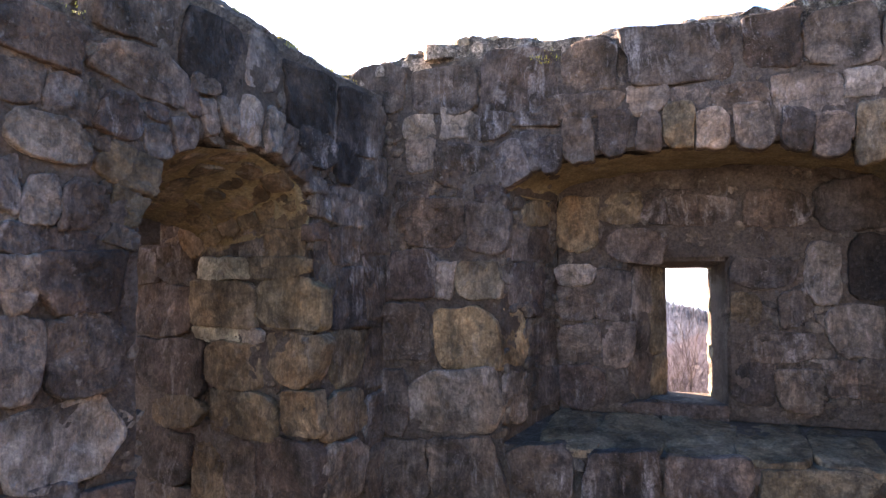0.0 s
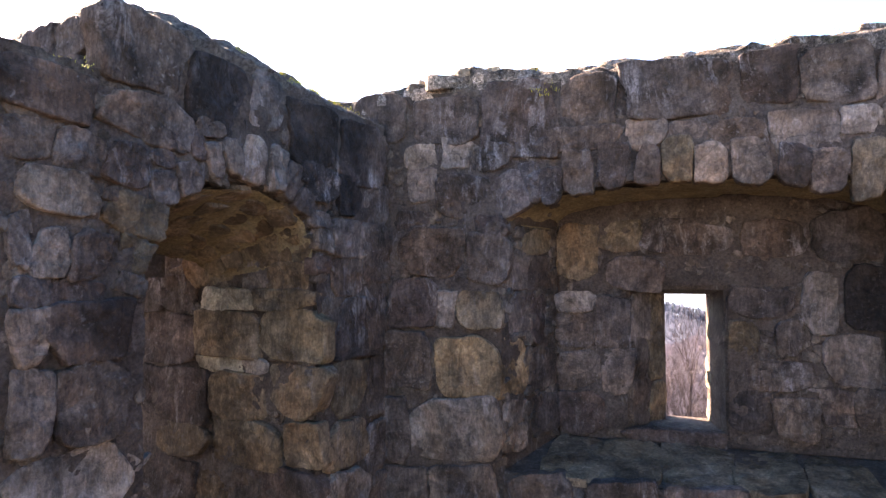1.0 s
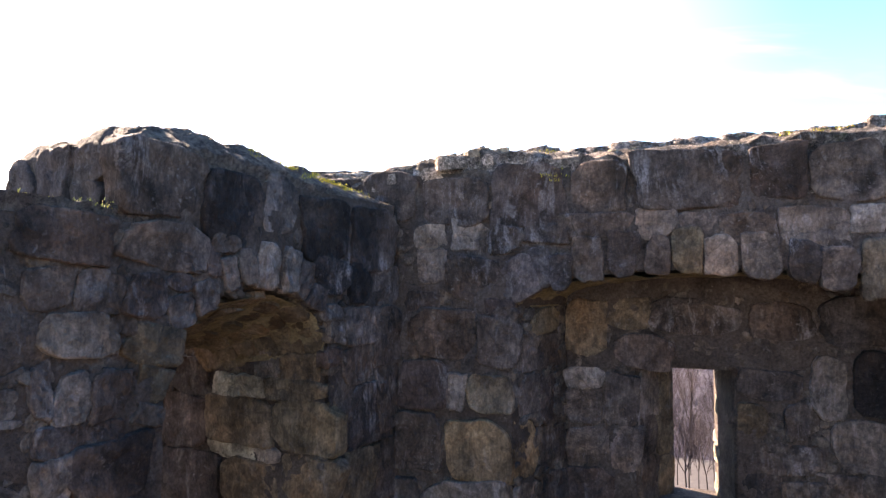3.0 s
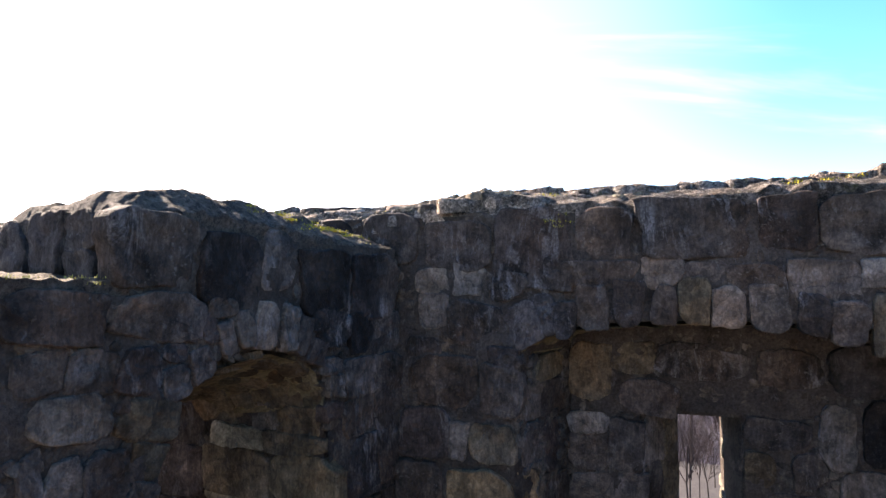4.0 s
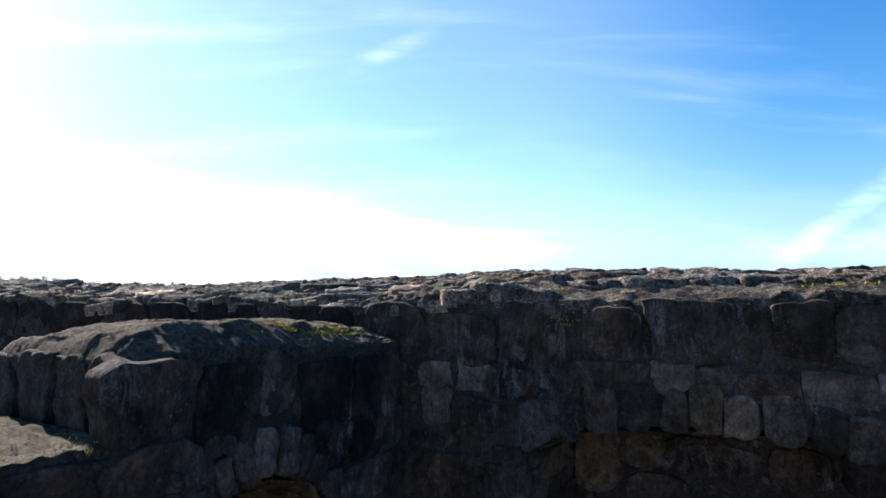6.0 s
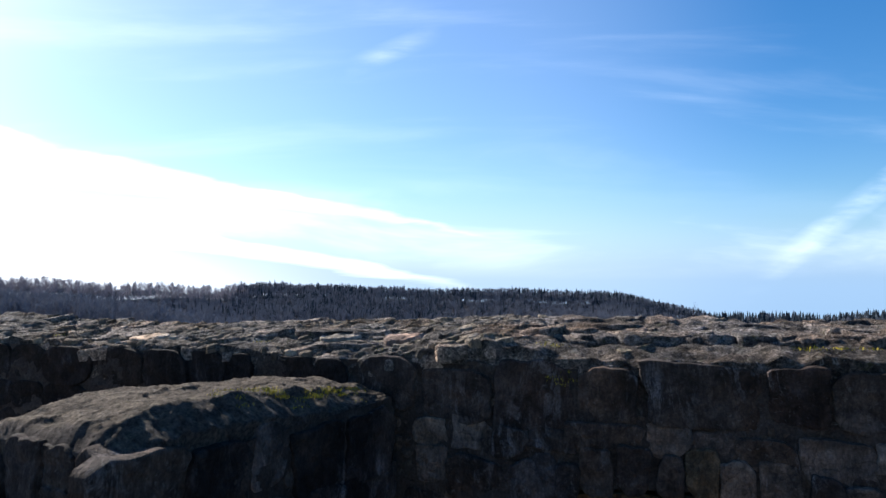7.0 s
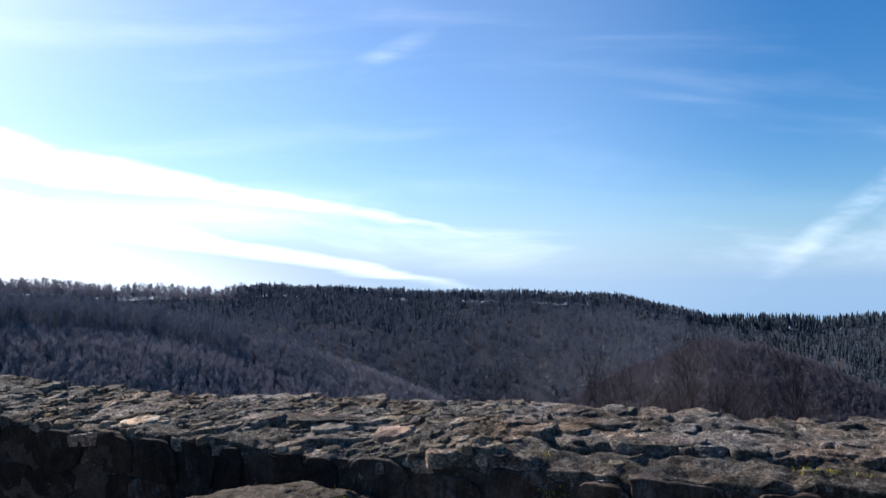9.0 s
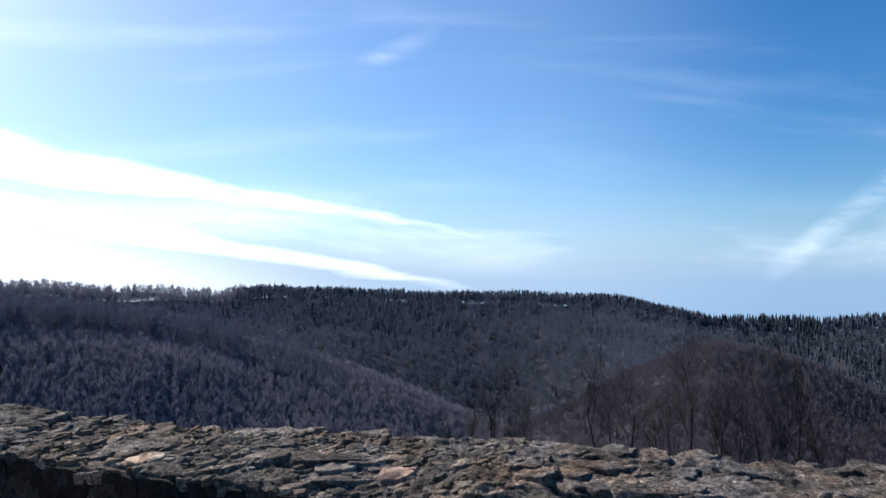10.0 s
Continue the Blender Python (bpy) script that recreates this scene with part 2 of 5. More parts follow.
SLAB_GREY = stone_material("dark grey slab stone", [(0.098, 0.084, 0.074), (0.128, 0.110, 0.098), (0.078, 0.067, 0.060), (0.158, 0.136, 0.121)], 0.7, 0.5, lichen=0.8)
TOPCOAT = stone_material("crumbled wall top", [(0.084, 0.072, 0.062), (0.102, 0.087, 0.076)], 0.6, 0.4, lichen=0.7)
PALE_FLAG = stone_material("pale flagstone", [(0.33, 0.27, 0.21), (0.36, 0.30, 0.23)], 0.4)
RED_FLAG = stone_material("reddish flagstone", [(0.24, 0.165, 0.125), (0.22, 0.155, 0.12)], 0.2)
CHIP = stone_material("stone chips", [(0.11, 0.086, 0.06), (0.185, 0.148, 0.107), (0.075, 0.06, 0.046), (0.24, 0.198, 0.148)], 0.4, 0.5, island=True)


def mortar_material(name, base, high):
    m = Mat(name, 0.95)
    c = m.blend(m.ramp(m.noise(5, 6, 0.65), (0.35, 0.0), (0.65, 1.0)), base, high)
    c = m.blend(1.0, c, m.ramp(m.noise(45, 5, 0.7), (0.3, 0.5), (0.7, 1.4)), "MULTIPLY")
    c = m.blend(m.ramp(m.noise(7, 7, 0.75, stretch=(1.2, 1.2, 0.4), shift=(3, 5, 1), warp=0.7), (0.58, 0.0), (0.70, 0.45)), c, (0.20, 0.18, 0.175))
    m.bump((m.noise(14, 6, 0.7), 0.06, 0.8), (m.noise(70, 4, 0.7), 0.012, 0.7))
    return m.done(c)


MORTAR = mortar_material("old lime mortar", (0.034, 0.026, 0.022), (0.072, 0.056, 0.047))


def plain_material(name, a, b, scale, bump=0.02, rough=0.9, island=False):
    m = Mat(name, rough)
    f = m.island() if island else m.ramp(m.noise(scale, 6, 0.65), (0.3, 0.0), (0.7, 1.0))
    if bump:
        m.bump((m.noise(scale * 6, 5, 0.7), bump, 0.7))
    return m.done(m.blend(f, a, b))


def capped_rock():
    """Rough rock with dry turf and lichen where it faces up."""
    m = Mat("rock with turf", 0.95)
    rock = m.blend(m.ramp(m.noise(5, 6, 0.7, warp=0.8), (0.35, 0.0), (0.65, 1.0)), (0.042, 0.033, 0.029), (0.090, 0.072, 0.061))
    turf = m.blend(m.ramp(m.noise(6, 6, 0.7), (0.4, 0.0), (0.6, 1.0)), (0.060, 0.047, 0.036), (0.124, 0.099, 0.075))
    turf = m.blend(m.ramp(m.noise(3.2, 5, 0.7, shift=(4, 4, 4)), (0.60, 0.0), (0.72, 0.4)), turf, (0.13, 0.12, 0.035))
    geo = m.t.nodes.new("ShaderNodeNewGeometry")
    sep = m.t.nodes.new("ShaderNodeSeparateXYZ")
    m.link(geo.outputs["Normal"], sep.inputs[0])
    c = m.blend(m.ramp(sep.outputs["Z"], (0.72, 0.0), (0.9, 1.0)), rock, turf)
    c = m.blend(1.0, c, m.ramp(m.noise(34, 6, 0.8), (0.34, 0.25), (0.66, 1.9)), "MULTIPLY")
    c = m.blend(m.ramp(m.noise(13, 7, 0.75, shift=(3, 8, 1), warp=1.2), (0.58, 0.0), (0.66, 0.35)), c, (0.19, 0.175, 0.16))
    m.bump((m.noise(9, 7, 0.7, warp=0.6), 0.08, 0.9), (m.noise(34, 5, 0.75), 0.03, 0.8), (m.noise(120, 4, 0.7), 0.01, 0.8))
    return m.done(c)


CAPROCK = capped_rock()
VAULT = mortar_material("ochre vault plaster", (0.098, 0.075, 0.043), (0.165, 0.128, 0.076))
PLAIN_WALL = mortar_material("plain old masonry", (0.075, 0.060, 0.048), (0.12, 0.10, 0.08))
MOSS = plain_material("yellow-green moss", (0.18, 0.155, 0.02), (0.38, 0.31, 0.03), 30, 0, island=True)
GRASS = plain_material("dry grass blades", (0.22, 0.19, 0.05), (0.42, 0.38, 0.10), 30, 0, island=True)


def soil_material():
    """Dark humus on the castle slope, pale woodland beech litter tinted blue for haze."""
    m = Mat("leaf litter and soil with far haze", 0.95)
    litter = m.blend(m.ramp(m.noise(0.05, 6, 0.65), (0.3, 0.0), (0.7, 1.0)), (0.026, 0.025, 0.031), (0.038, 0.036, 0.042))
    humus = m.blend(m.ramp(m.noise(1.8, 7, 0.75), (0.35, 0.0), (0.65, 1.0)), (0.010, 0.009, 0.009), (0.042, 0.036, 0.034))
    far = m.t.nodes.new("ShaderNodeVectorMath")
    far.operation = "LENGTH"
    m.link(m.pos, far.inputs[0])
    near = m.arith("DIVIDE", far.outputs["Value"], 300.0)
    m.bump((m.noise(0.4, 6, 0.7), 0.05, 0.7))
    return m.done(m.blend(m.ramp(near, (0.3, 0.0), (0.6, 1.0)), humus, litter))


SOIL = soil_material()
# unseen floor, its paleness set by the bounce light the walls need
BOUNCE_YARD = plain_material("pale bounce-light gravel and dry grass", (0.20, 0.16, 0.115), (0.30, 0.245, 0.185), 1.5, 0.02)


def canopy_material(name, a, b, through_light):
    """Thin twigs or needles: light also filters through."""
    m = Mat(name, 1.0)
    c = m.blend(m.island(), a, b)
    m.done(c)
    tr = m.t.nodes.new("ShaderNodeBsdfTranslucent")
    m.link(c, tr.inputs["Color"])
    mx = m.t.nodes.new("ShaderNodeMixShader")
    mx.inputs[0].default_value = through_light
    m.link(m.b.outputs[0], mx.inputs[1])
    m.link(tr.outputs[0], mx.inputs[2])
    m.link(mx.outputs[0], m.t.nodes["Material Output"].inputs["Surface"])
    return m.m


# woods: distance haze is mixed into the base colours as extra blue
BARE = canopy_material("haze-tinted bare winter branches", (0.215, 0.205, 0.235), (0.270, 0.245, 0.268), 0.12)
RIDGE = canopy_material("haze-tinted purple-brown twigs", (0.098, 0.090, 0.110), (0.124, 0.108, 0.126), 0.12)
YOUNG = canopy_material("haze-blue young beech twigs", (0.115, 0.130, 0.168), (0.150, 0.155, 0.186), 0.12)
NEEDLE = canopy_material("haze-tinted dark spruce needles", (0.032, 0.044, 0.056), (0.048, 0.060, 0.074), 0.12)
BARK = plain_material("grey-brown bark", (0.013, 0.010, 0.010), (0.028, 0.021, 0.021), 3, 0.01)
TWIG = plain_material("red-brown twigs", (0.015, 0.011, 0.012), (0.034, 0.025, 0.026), 3, 0)


# ---- helpers for meshes ----
def mesh_object(name, bm, material, parent=None, label="", smooth=True):
    me = bpy.data.meshes.new(name)
    bmesh.ops.recalc_face_normals(bm, faces=bm.faces)
    bm.to_mesh(me)
    bm.free()
    if smooth:
        me.shade_smooth()
    me.materials.append(material)
    ob = new(name, me)
    ob.parent = parent
    return tagged(ob, label)


part = mesh_object


class Face:
    """An upright plane of masonry: s runs along it, z up, w into the wall."""

    def __init__(self, origin, along, lean=0.0):
        self.o = Vector((*origin, 0))
        self.u = Vector((*along, 0)).normalized()
        self.inward = Vector((-self.u.y, self.u.x, 0))
        self.lean = lean

    def at(self, s, z, w=0.0):
        slant = max(0.0, z - 2.8) * self.lean * (1 - w / 1.5)
        return self.o + self.u * s + self.inward * (w + slant) + Vector((0, 0, z))

    def place(self, s, z, w=0.0, turn=0.0):
        m = Matrix.Identity(4)
        m.col[0][:3], m.col[1][:3] = self.u, self.inward
        m.translation = self.at(s, z, w)
        return m @ pose(0, 0, 0, 0, turn, 0)


def outline(rnd, off, square, rough, seg):
    """An irregular hewn outline in the unit square: jittered corners, some cut off, wavering edges."""
    jit = 0.17 * 5.0 / square
    taper, skew = rnd.uniform(-0.09, 0.09), rnd.uniform(-0.07, 0.07)
    corners = []
    for cx, cz in ((1, 1), (-1, 1), (-1, -1), (1, -1)):
        x, z = cx * (1.02 - rnd.uniform(-0.02, jit)) * (1 + taper * cz) + skew * cz, cz * (1.02 - rnd.uniform(-0.02, jit))
        if rnd.random() < 0.72:
            k, l = rnd.uniform(0.14, 0.58), rnd.uniform(0.14, 0.58)
            pair = [(x - cx * k, z), (x, z - cz * l)]
            corners += pair if (cx * cz < 0) else pair[::-1]
        else:
            corners.append((x, z))
    pts = [Vector((x, z, 0)) for x, z in corners]
    total = sum((pts[i] - pts[i - 1]).length for i in range(len(pts)))
    out = []
    for k in range(seg):
        d = total * k / seg
        i = 0
        while True:
            a, b = pts[i % len(pts)], pts[(i + 1) % len(pts)]
            n = (b - a).length
            if d <= n or i > 40:
                break
            d -= n
            i += 1
        out.append(a.lerp(b, d / n))
    soft = [(out[k - 1] + out[k] * 4 + out[(k + 1) % seg]) / 6 for k in range(seg)]
    res = []
    for p in soft:
        n = noise.noise(p * 1.6 + off) * 1.6 * rough + noise.noise(p * 4.5 + off) * rough * 1.0 + noise.noise(p * 10 + off) * rough * 0.5
        res.append((p.x * (1 + n), p.y * (1 + n)))
    return res


def stone_mesh(w, h, depth, relief, seed, square=5.0, rough=0.06, seg=36, fine=True):
    """A rough-hewn stone: front face at y = -relief, body reaching y = depth. x across, z up."""
    rnd = random.Random(seed)
    off = Vector((rnd.uniform(-50, 50), rnd.uniform(-50, 50), rnd.uniform(-50, 50)))
    tiltx, tilty = rnd.uniform(-0.08, 0.08), rnd.uniform(-0.08, 0.08)
    edge = min(0.10, 0.014 / max(0.04, min(w, h)))
    rings = [(1.0, depth), (1.0, 0.1 * relief), (1 - 0.4 * edge, -0.7 * relief), (1 - edge, -0.95 * relief)]
    steps = (0.92, 0.84, 0.75, 0.65, 0.55, 0.45, 0.35, 0.25, 0.13) if fine else (0.8, 0.5, 0.25)
    rings += [(f, -relief) for f in steps if f < 1 - 1.4 * edge]
    shape = outline(rnd, off, square, rough, seg)
    amp = min(1.0, relief / 0.016)
    verts, faces = [], []

    def hewn(x, z):
        p = Vector((x * 6, z * 6, 0)) + off
        d = noise.noise(p) * 0.018 + noise.noise(p * 2.3) * 0.012
        if fine:
            d += noise.noise(p * 5.3) * 0.007 + (abs(noise.noise(p * 3.1 + off)) - 0.2) * 0.012
        return d * amp + x * tiltx + z * tilty

    for k, (f, y) in enumerate(rings):
        for c, s in shape:
            x, z = c * f * w / 2, s * f * h / 2
            verts.append((x, y + (hewn(x, z) * (1.0 if k > 1 else 0.4) if k else 0), z))
    verts.append((0, -relief + hewn(0, 0), 0))
    for k in range(len(rings) - 1):
        for i in range(seg):
            j = (i + 1) % seg
            faces.append((k * seg + i, k * seg + j, (k + 1) * seg + j, (k + 1) * seg + i))
    last = (len(rings) - 1) * seg
    for i in range(seg):
        faces.append((last + i, last + (i + 1) % seg, len(verts) - 1))
    me = bpy.data.meshes.new("stone")
    me.from_pydata(verts, [], faces)
    me.shade_smooth()
    return me


def slab_mesh(w, h, thick, seed):
    """A flat angular flake: top at y = -thick, underside buried."""
    rnd = random.Random(seed)
    n = rnd.randint(5, 8)
    pts = []
    for k in range(n):
        a = math.tau * (k + rnd.uniform(-0.28, 0.28)) / n
        r = rnd.uniform(0.72, 1.12)
        pts.append((math.cos(a) * r * w / 2, math.sin(a) * r * h / 2))
    tx, tz = rnd.uniform(-0.12, 0.12), rnd.uniform(-0.12, 0.12)
    dense = []
    for k in range(n):
        (ax, az), (bx, bz) = pts[k], pts[(k + 1) % n]
        for q in (0.0, 0.5):
            wob = rnd.uniform(-0.05, 0.05) * min(w, h) if q else 0
            dense.append((ax + (bx - ax) * q + wob, az + (bz - az) * q + wob))
    n = len(dense)
    verts, faces = [], []
    for f, y in ((1.22, 0.06), (1.06, -0.1 * thick), (0.95, -0.75 * thick), (0.80, -thick), (0.42, -1.05 * thick)):
        for x, z in dense:
            yy = y + (0 if y > 0 else rnd.uniform(-0.25, 0.25) * thick + (x * tx + z * tz))
            verts.append((x * f, yy, z * f))
    verts.append((0, -thick * rnd.uniform(0.85, 1.25), 0))
    for k in range(4):
        for i in range(n):
            j = (i + 1) % n
            faces.append((k * n + i, k * n + j, (k + 1) * n + j, (k + 1) * n + i))
    for i in range(n):
        faces.append((4 * n + i, 4 * n + (i + 1) % n, 5 * n))
    me = bpy.data.meshes.new("slab")
    me.from_pydata(verts, [], faces)
    return me


def lay_slab(parent, m, w, h, thick, material):
    count[0] += 1
    me = stone_mesh(w, h, 0.07, thick, count[0], 5.5, 0.10, 30)
    me.materials.append(material)
    ob = new("slab", me)
    ob.parent = parent
    ob.matrix_basis = m
    return ob


count = [0]


def lay_stone(parent, m, w, h, material, depth=0.10, relief=0.03, square=5.0, rough=0.06, name="stone", seg=36):
    count[0] += 1
    me = stone_mesh(w, h, depth, relief, count[0], square, rough, seg)
    me.materials.append(material)
    ob = new(name, me)
    ob.parent = parent
    ob.matrix_basis = m
    return ob


def lay_rows(parent, face, rows, w=0.0, proud=0.0, grow=0.05, square=4.6):
    for s, z, ww, hh, turn, kind in rows:
        rnd = random.Random(int(s * 1000 + z * 77))
        size = math.sqrt(ww * hh)
        lay_stone(parent, face.place(s, z, w - proud + rnd.uniform(-0.012, 0.016), turn), ww + grow, hh + grow, KINDS[kind], relief=0.012 + 0.022 * min(size, 0.5), square=square)


def joined(name, pieces, material, parent=None, smooth=True):
    """pieces: (vertex array, list of faces). One mesh of them all."""
    verts, faces, base = [], [], 0
    for v, f in pieces:
        verts.append(v)
        faces.extend([tuple(i + base for i in q) for q in f])
        base += len(v)
    me = bpy.data.meshes.new(name)
    me.from_pydata(np.concatenate(verts).tolist(), [], faces)
    if smooth:
        me.shade_smooth()
    me.materials.append(material)
    ob = new(name, me)
    ob.parent = parent
    return ob


def pebbles(name, parent, face, s0, s1, z0, z1, n, rows, seed, w=0.0, keep=None):
    """Small pinning stones in the mortar between the laid ones."""
    rnd = random.Random(seed)
    out = []
    for _ in range(n):
        s, z = rnd.uniform(s0, s1), rnd.uniform(z0, z1)
        if keep and not keep(s, z):
            continue
        if any(abs(s - a) < ww * 0.47 and abs(z - b) < hh * 0.47 for a, b, ww, hh, _, _ in rows):
            continue
        a, b = rnd.uniform(0.02, 0.09), rnd.uniform(0.015, 0.055)
        me = stone_mesh(2 * a, 2 * b, 0.05, 0.012, rnd.random(), 3.0, 0.1, 10, False)
        m = face.place(s, z, w + rnd.uniform(-0.005, 0.012), rnd.uniform(-40, 40))
        v = np.array([m @ q.co for q in me.vertices])
        out.append((v, [tuple(p.vertices) for p in me.polygons]))
        bpy.data.meshes.remove(me)
    return tagged(joined(name, out, RUBBLE, parent), kind="stuff")


def prism(bm, face, front, w0, w1, back=None):
    """Solid between the outline front at depth w0 and back (or the same) at depth w1; outlines of (s, z)."""
    back = back or front
    a = [bm.verts.new(face.at(s, z, w0)) for s, z in front]
    b = [bm.verts.new(face.at(s, z, w1)) for s, z in back]
    bm.faces.new(a)
    bm.faces.new(b[::-1])
    for i in range(len(a)):
        j = (i + 1) % len(a)
        bm.faces.new((a[j], a[i], b[i], b[j]))


# ---- plan ----
FAR = Face((-0.45, 5.95), (0.9453, -0.3261), 0.065)
CROSS = Face((-1.795, 3.41), (0.474, 0.880))
NICHE = Face((-1.787, 5.631), (0.778, -0.407))
J0, J1 = FAR.at(1.05, 0), FAR.at(1.36, 0, 0.82)
JAMB = Face((J0.x, J0.y), ((J1 - J0).x, (J1 - J0).y))
MORTAR_W = 0.045


def span(v, xs, ys):
    return float(np.interp(v, xs, ys))


def far_edge(s):
    return span(s, (-6, -3, -1.8, -0.9, -0.4, 0.2, 0.7, 1.0, 1.45, 2, 2.8, 3.5, 7), (4.65, 4.61, 4.65, 4.58, 4.55, 4.685, 4.772, 4.745, 4.655, 4.65, 4.70, 4.74, 4.76))


def far_crest(s):
    return span(s, (-6, -4.3, -3.2, -2.25, -0.5, 0.7, 1.3, 2.8, 4, 7), (4.80, 4.74, 4.73, 4.78, 4.83, 4.89, 4.90, 4.895, 4.915, 4.93))


def far_top(s, w):
    k = min(1.0, max(0.0, w / 1.3))
    k = k ** 0.75
    return far_edge(s) * (1 - k) + far_crest(s) * k


def cross_crest(s):
    return span(s, (0.3, 0.42, 0.6, 0.8, 1.0, 1.46, 2.2, 2.8), (4.50, 4.53, 4.55, 4.56, 4.555, 4.515, 4.42, 4.345))


def front_fall(s):
    return span(s, (0.3, 0.7, 1.4, 2.2, 2.8), (0.17, 0.17, 0.16, 0.15, 0.09))


def cross_back(s):
    return span(s, (0.3, 0.8, 1.36, 1.74, 2.35, 2.62, 2.72, 2.85), (1.2, 1.45, 1.48, 1.26, 1.05, 0.85, 0.45, 0.25))


# ---- far wall ----
far_wall = tagged(new("wall_north"), "thick ruined rubble-stone castle wall with arched recess", "wall", kind="structure")
LEFT, RIGHT = -7.5, 7.5
ARCH_L, ARCH_R, ARCH_Z, SILL_Z = 1.05, 4.2, 3.42, 1.55


def arch_line(a, b, spring, rise, n=16):
    return [((a + b) / 2 - (b - a) / 2 * math.cos(math.pi * i / n), spring + rise * math.sin(math.pi * i / n) ** 0.75) for i in range(n + 1)]


bm = bmesh.new()
far_arch = arch_line(ARCH_L, ARCH_R, ARCH_Z, 0.30)
back_arch = arch_line(1.36, 3.9, ARCH_Z, 0.28)
T0 = 4.5
prism(bm, FAR, [(LEFT, 0), (ARCH_L, 0), (ARCH_L, T0), (LEFT, T0)], MORTAR_W, 0.82, [(LEFT, 0), (1.36, 0), (1.36, T0), (LEFT, T0)])
prism(bm, FAR, [(ARCH_R, 0), (RIGHT, 0), (RIGHT, T0), (ARCH_R, T0)], MORTAR_W, 0.82, [(3.9, 0), (RIGHT, 0), (RIGHT, T0), (3.9, T0)])
prism(bm, FAR, [(ARCH_L, 0), (ARCH_R, 0), (ARCH_R, SILL_Z - 0.13), (ARCH_L, SILL_Z - 0.13)], MORTAR_W, 0.86, [(ARCH_L, 0), (ARCH_R, 0), (ARCH_R, SILL_Z), (ARCH_L, SILL_Z)])
prism(bm, FAR, far_arch + [(ARCH_R, T0), (ARCH_L, T0)], MORTAR_W, 0.82, back_arch + [(3.9, T0), (1.36, T0)])
# back of the recess round the splayed window
WL, WR, WB, WT_ = 2.0, 2.76, 1.66, 2.87
OL, OR, OB, OT = 2.28, 2.672, 1.66, 2.82
for front, back in (
    ([(LEFT, 0), (WL, 0), (WL, T0), (LEFT, T0)], [(LEFT, 0), (OL, 0), (OL, T0), (LEFT, T0)]),
    ([(WR, 0), (RIGHT, 0), (RIGHT, T0), (WR, T0)], [(OR, 0), (RIGHT, 0), (RIGHT, T0), (OR, T0)]),
    ([(WL, 0), (WR, 0), (WR, WB), (WL, WB)], [(OL, 0), (OR, 0), (OR, OB), (OL, OB)]),
    ([(WL, WT_), (WR, WT_), (WR, T0), (WL, T0)], [(OL, OT), (OR, OT), (OR, T0), (OL, T0)]),
):
    prism(bm, FAR, front, 0.82 + MORTAR_W, 1.3, back)
    outer = [(2.29 if abs(a - OL) < 1e-6 else 2.655 if abs(a - OR) < 1e-6 else a, b) for a, b in back]
    prism(bm, FAR, back, 1.3, 1.5, outer)
bm.normal_update()
bmesh.ops.triangulate(bm, faces=bm.faces)
part("core", bm, MORTAR, far_wall, "mortared rubble core", smooth=False)

# rough plaster under the arch
bm = bmesh.new()
front_line, back_line = arch_line(ARCH_L, ARCH_R, ARCH_Z, 0.30, 90), arch_line(1.36, 3.9, ARCH_Z, 0.28, 90)
rows = []
for (a, az), (b, bz) in zip(front_line, back_line):
    row = []
    for j in range(31):
        k = j / 30
        a1, z1 = a + (b - a) * k, az + (bz - az) * k
        p = Vector((a1 * 4, k * 3.3, 12))
        row.append(bm.verts.new(FAR.at(a1, z1 - 0.03 + 0.03 * noise.noise(p) + 0.018 * noise.noise(p * 2.7), 0.03 + 0.82 * k)))
    rows.append(row)
for r0, r1 in zip(rows, rows[1:]):
    for j in range(30):
        bm.faces.new((r0[j], r1[j], r1[j + 1], r0[j + 1]))
part("soffit", bm, VAULT, far_wall, "rough brown plastered underside of the arch")


def skin(name, parent, face, s0, s1, z0, z1, w, seed, material, keep=None, step=0.028, deep=0.026):
    """The lime mortar between the stones: an uneven coat that laps over some stone edges."""
    nx, nz = int((s1 - s0) / step), int((z1 - z0) / step)
    bm = bmesh.new()
    rows = []
    for i in range(nx + 1):
        col = []
        for j in range(nz + 1):
            s, z = s0 + (s1 - s0) * i / nx, z0 + (z1 - z0) * j / nz
            p = Vector((s * 3.2, z * 3.2, seed * 7.3))
            d = noise.noise(p) * deep + noise.noise(p * 3.1) * deep * 0.6 + noise.noise(p * 8) * deep * 0.35
            col.append(bm.verts.new(face.at(s, z, w + d)))
        rows.append(col)
    for i in range(nx):
        for j in range(nz):
            s, z = s0 + (s1 - s0) * (i + 0.5) / nx, z0 + (z1 - z0) * (j + 0.5) / nz
            if keep is None or keep(s, z):
                bm.faces.new((rows[i][j], rows[i + 1][j], rows[i + 1][j + 1], rows[i][j + 1]))
    loose = [v for v in bm.verts if not v.link_faces]
    bmesh.ops.delete(bm, geom=loose, context="VERTS")
    return part(name, bm, material, parent)


def in_far_arch(s, z):
    if not (ARCH_L < s < ARCH_R and z > SILL_Z - 0.13):
        return False
    a = math.acos(max(-1, min(1, ((ARCH_L + ARCH_R) / 2 - s) / ((ARCH_R - ARCH_L) / 2))))
    return z < ARCH_Z + 0.30 * math.sin(a) ** 0.75 + 0.02


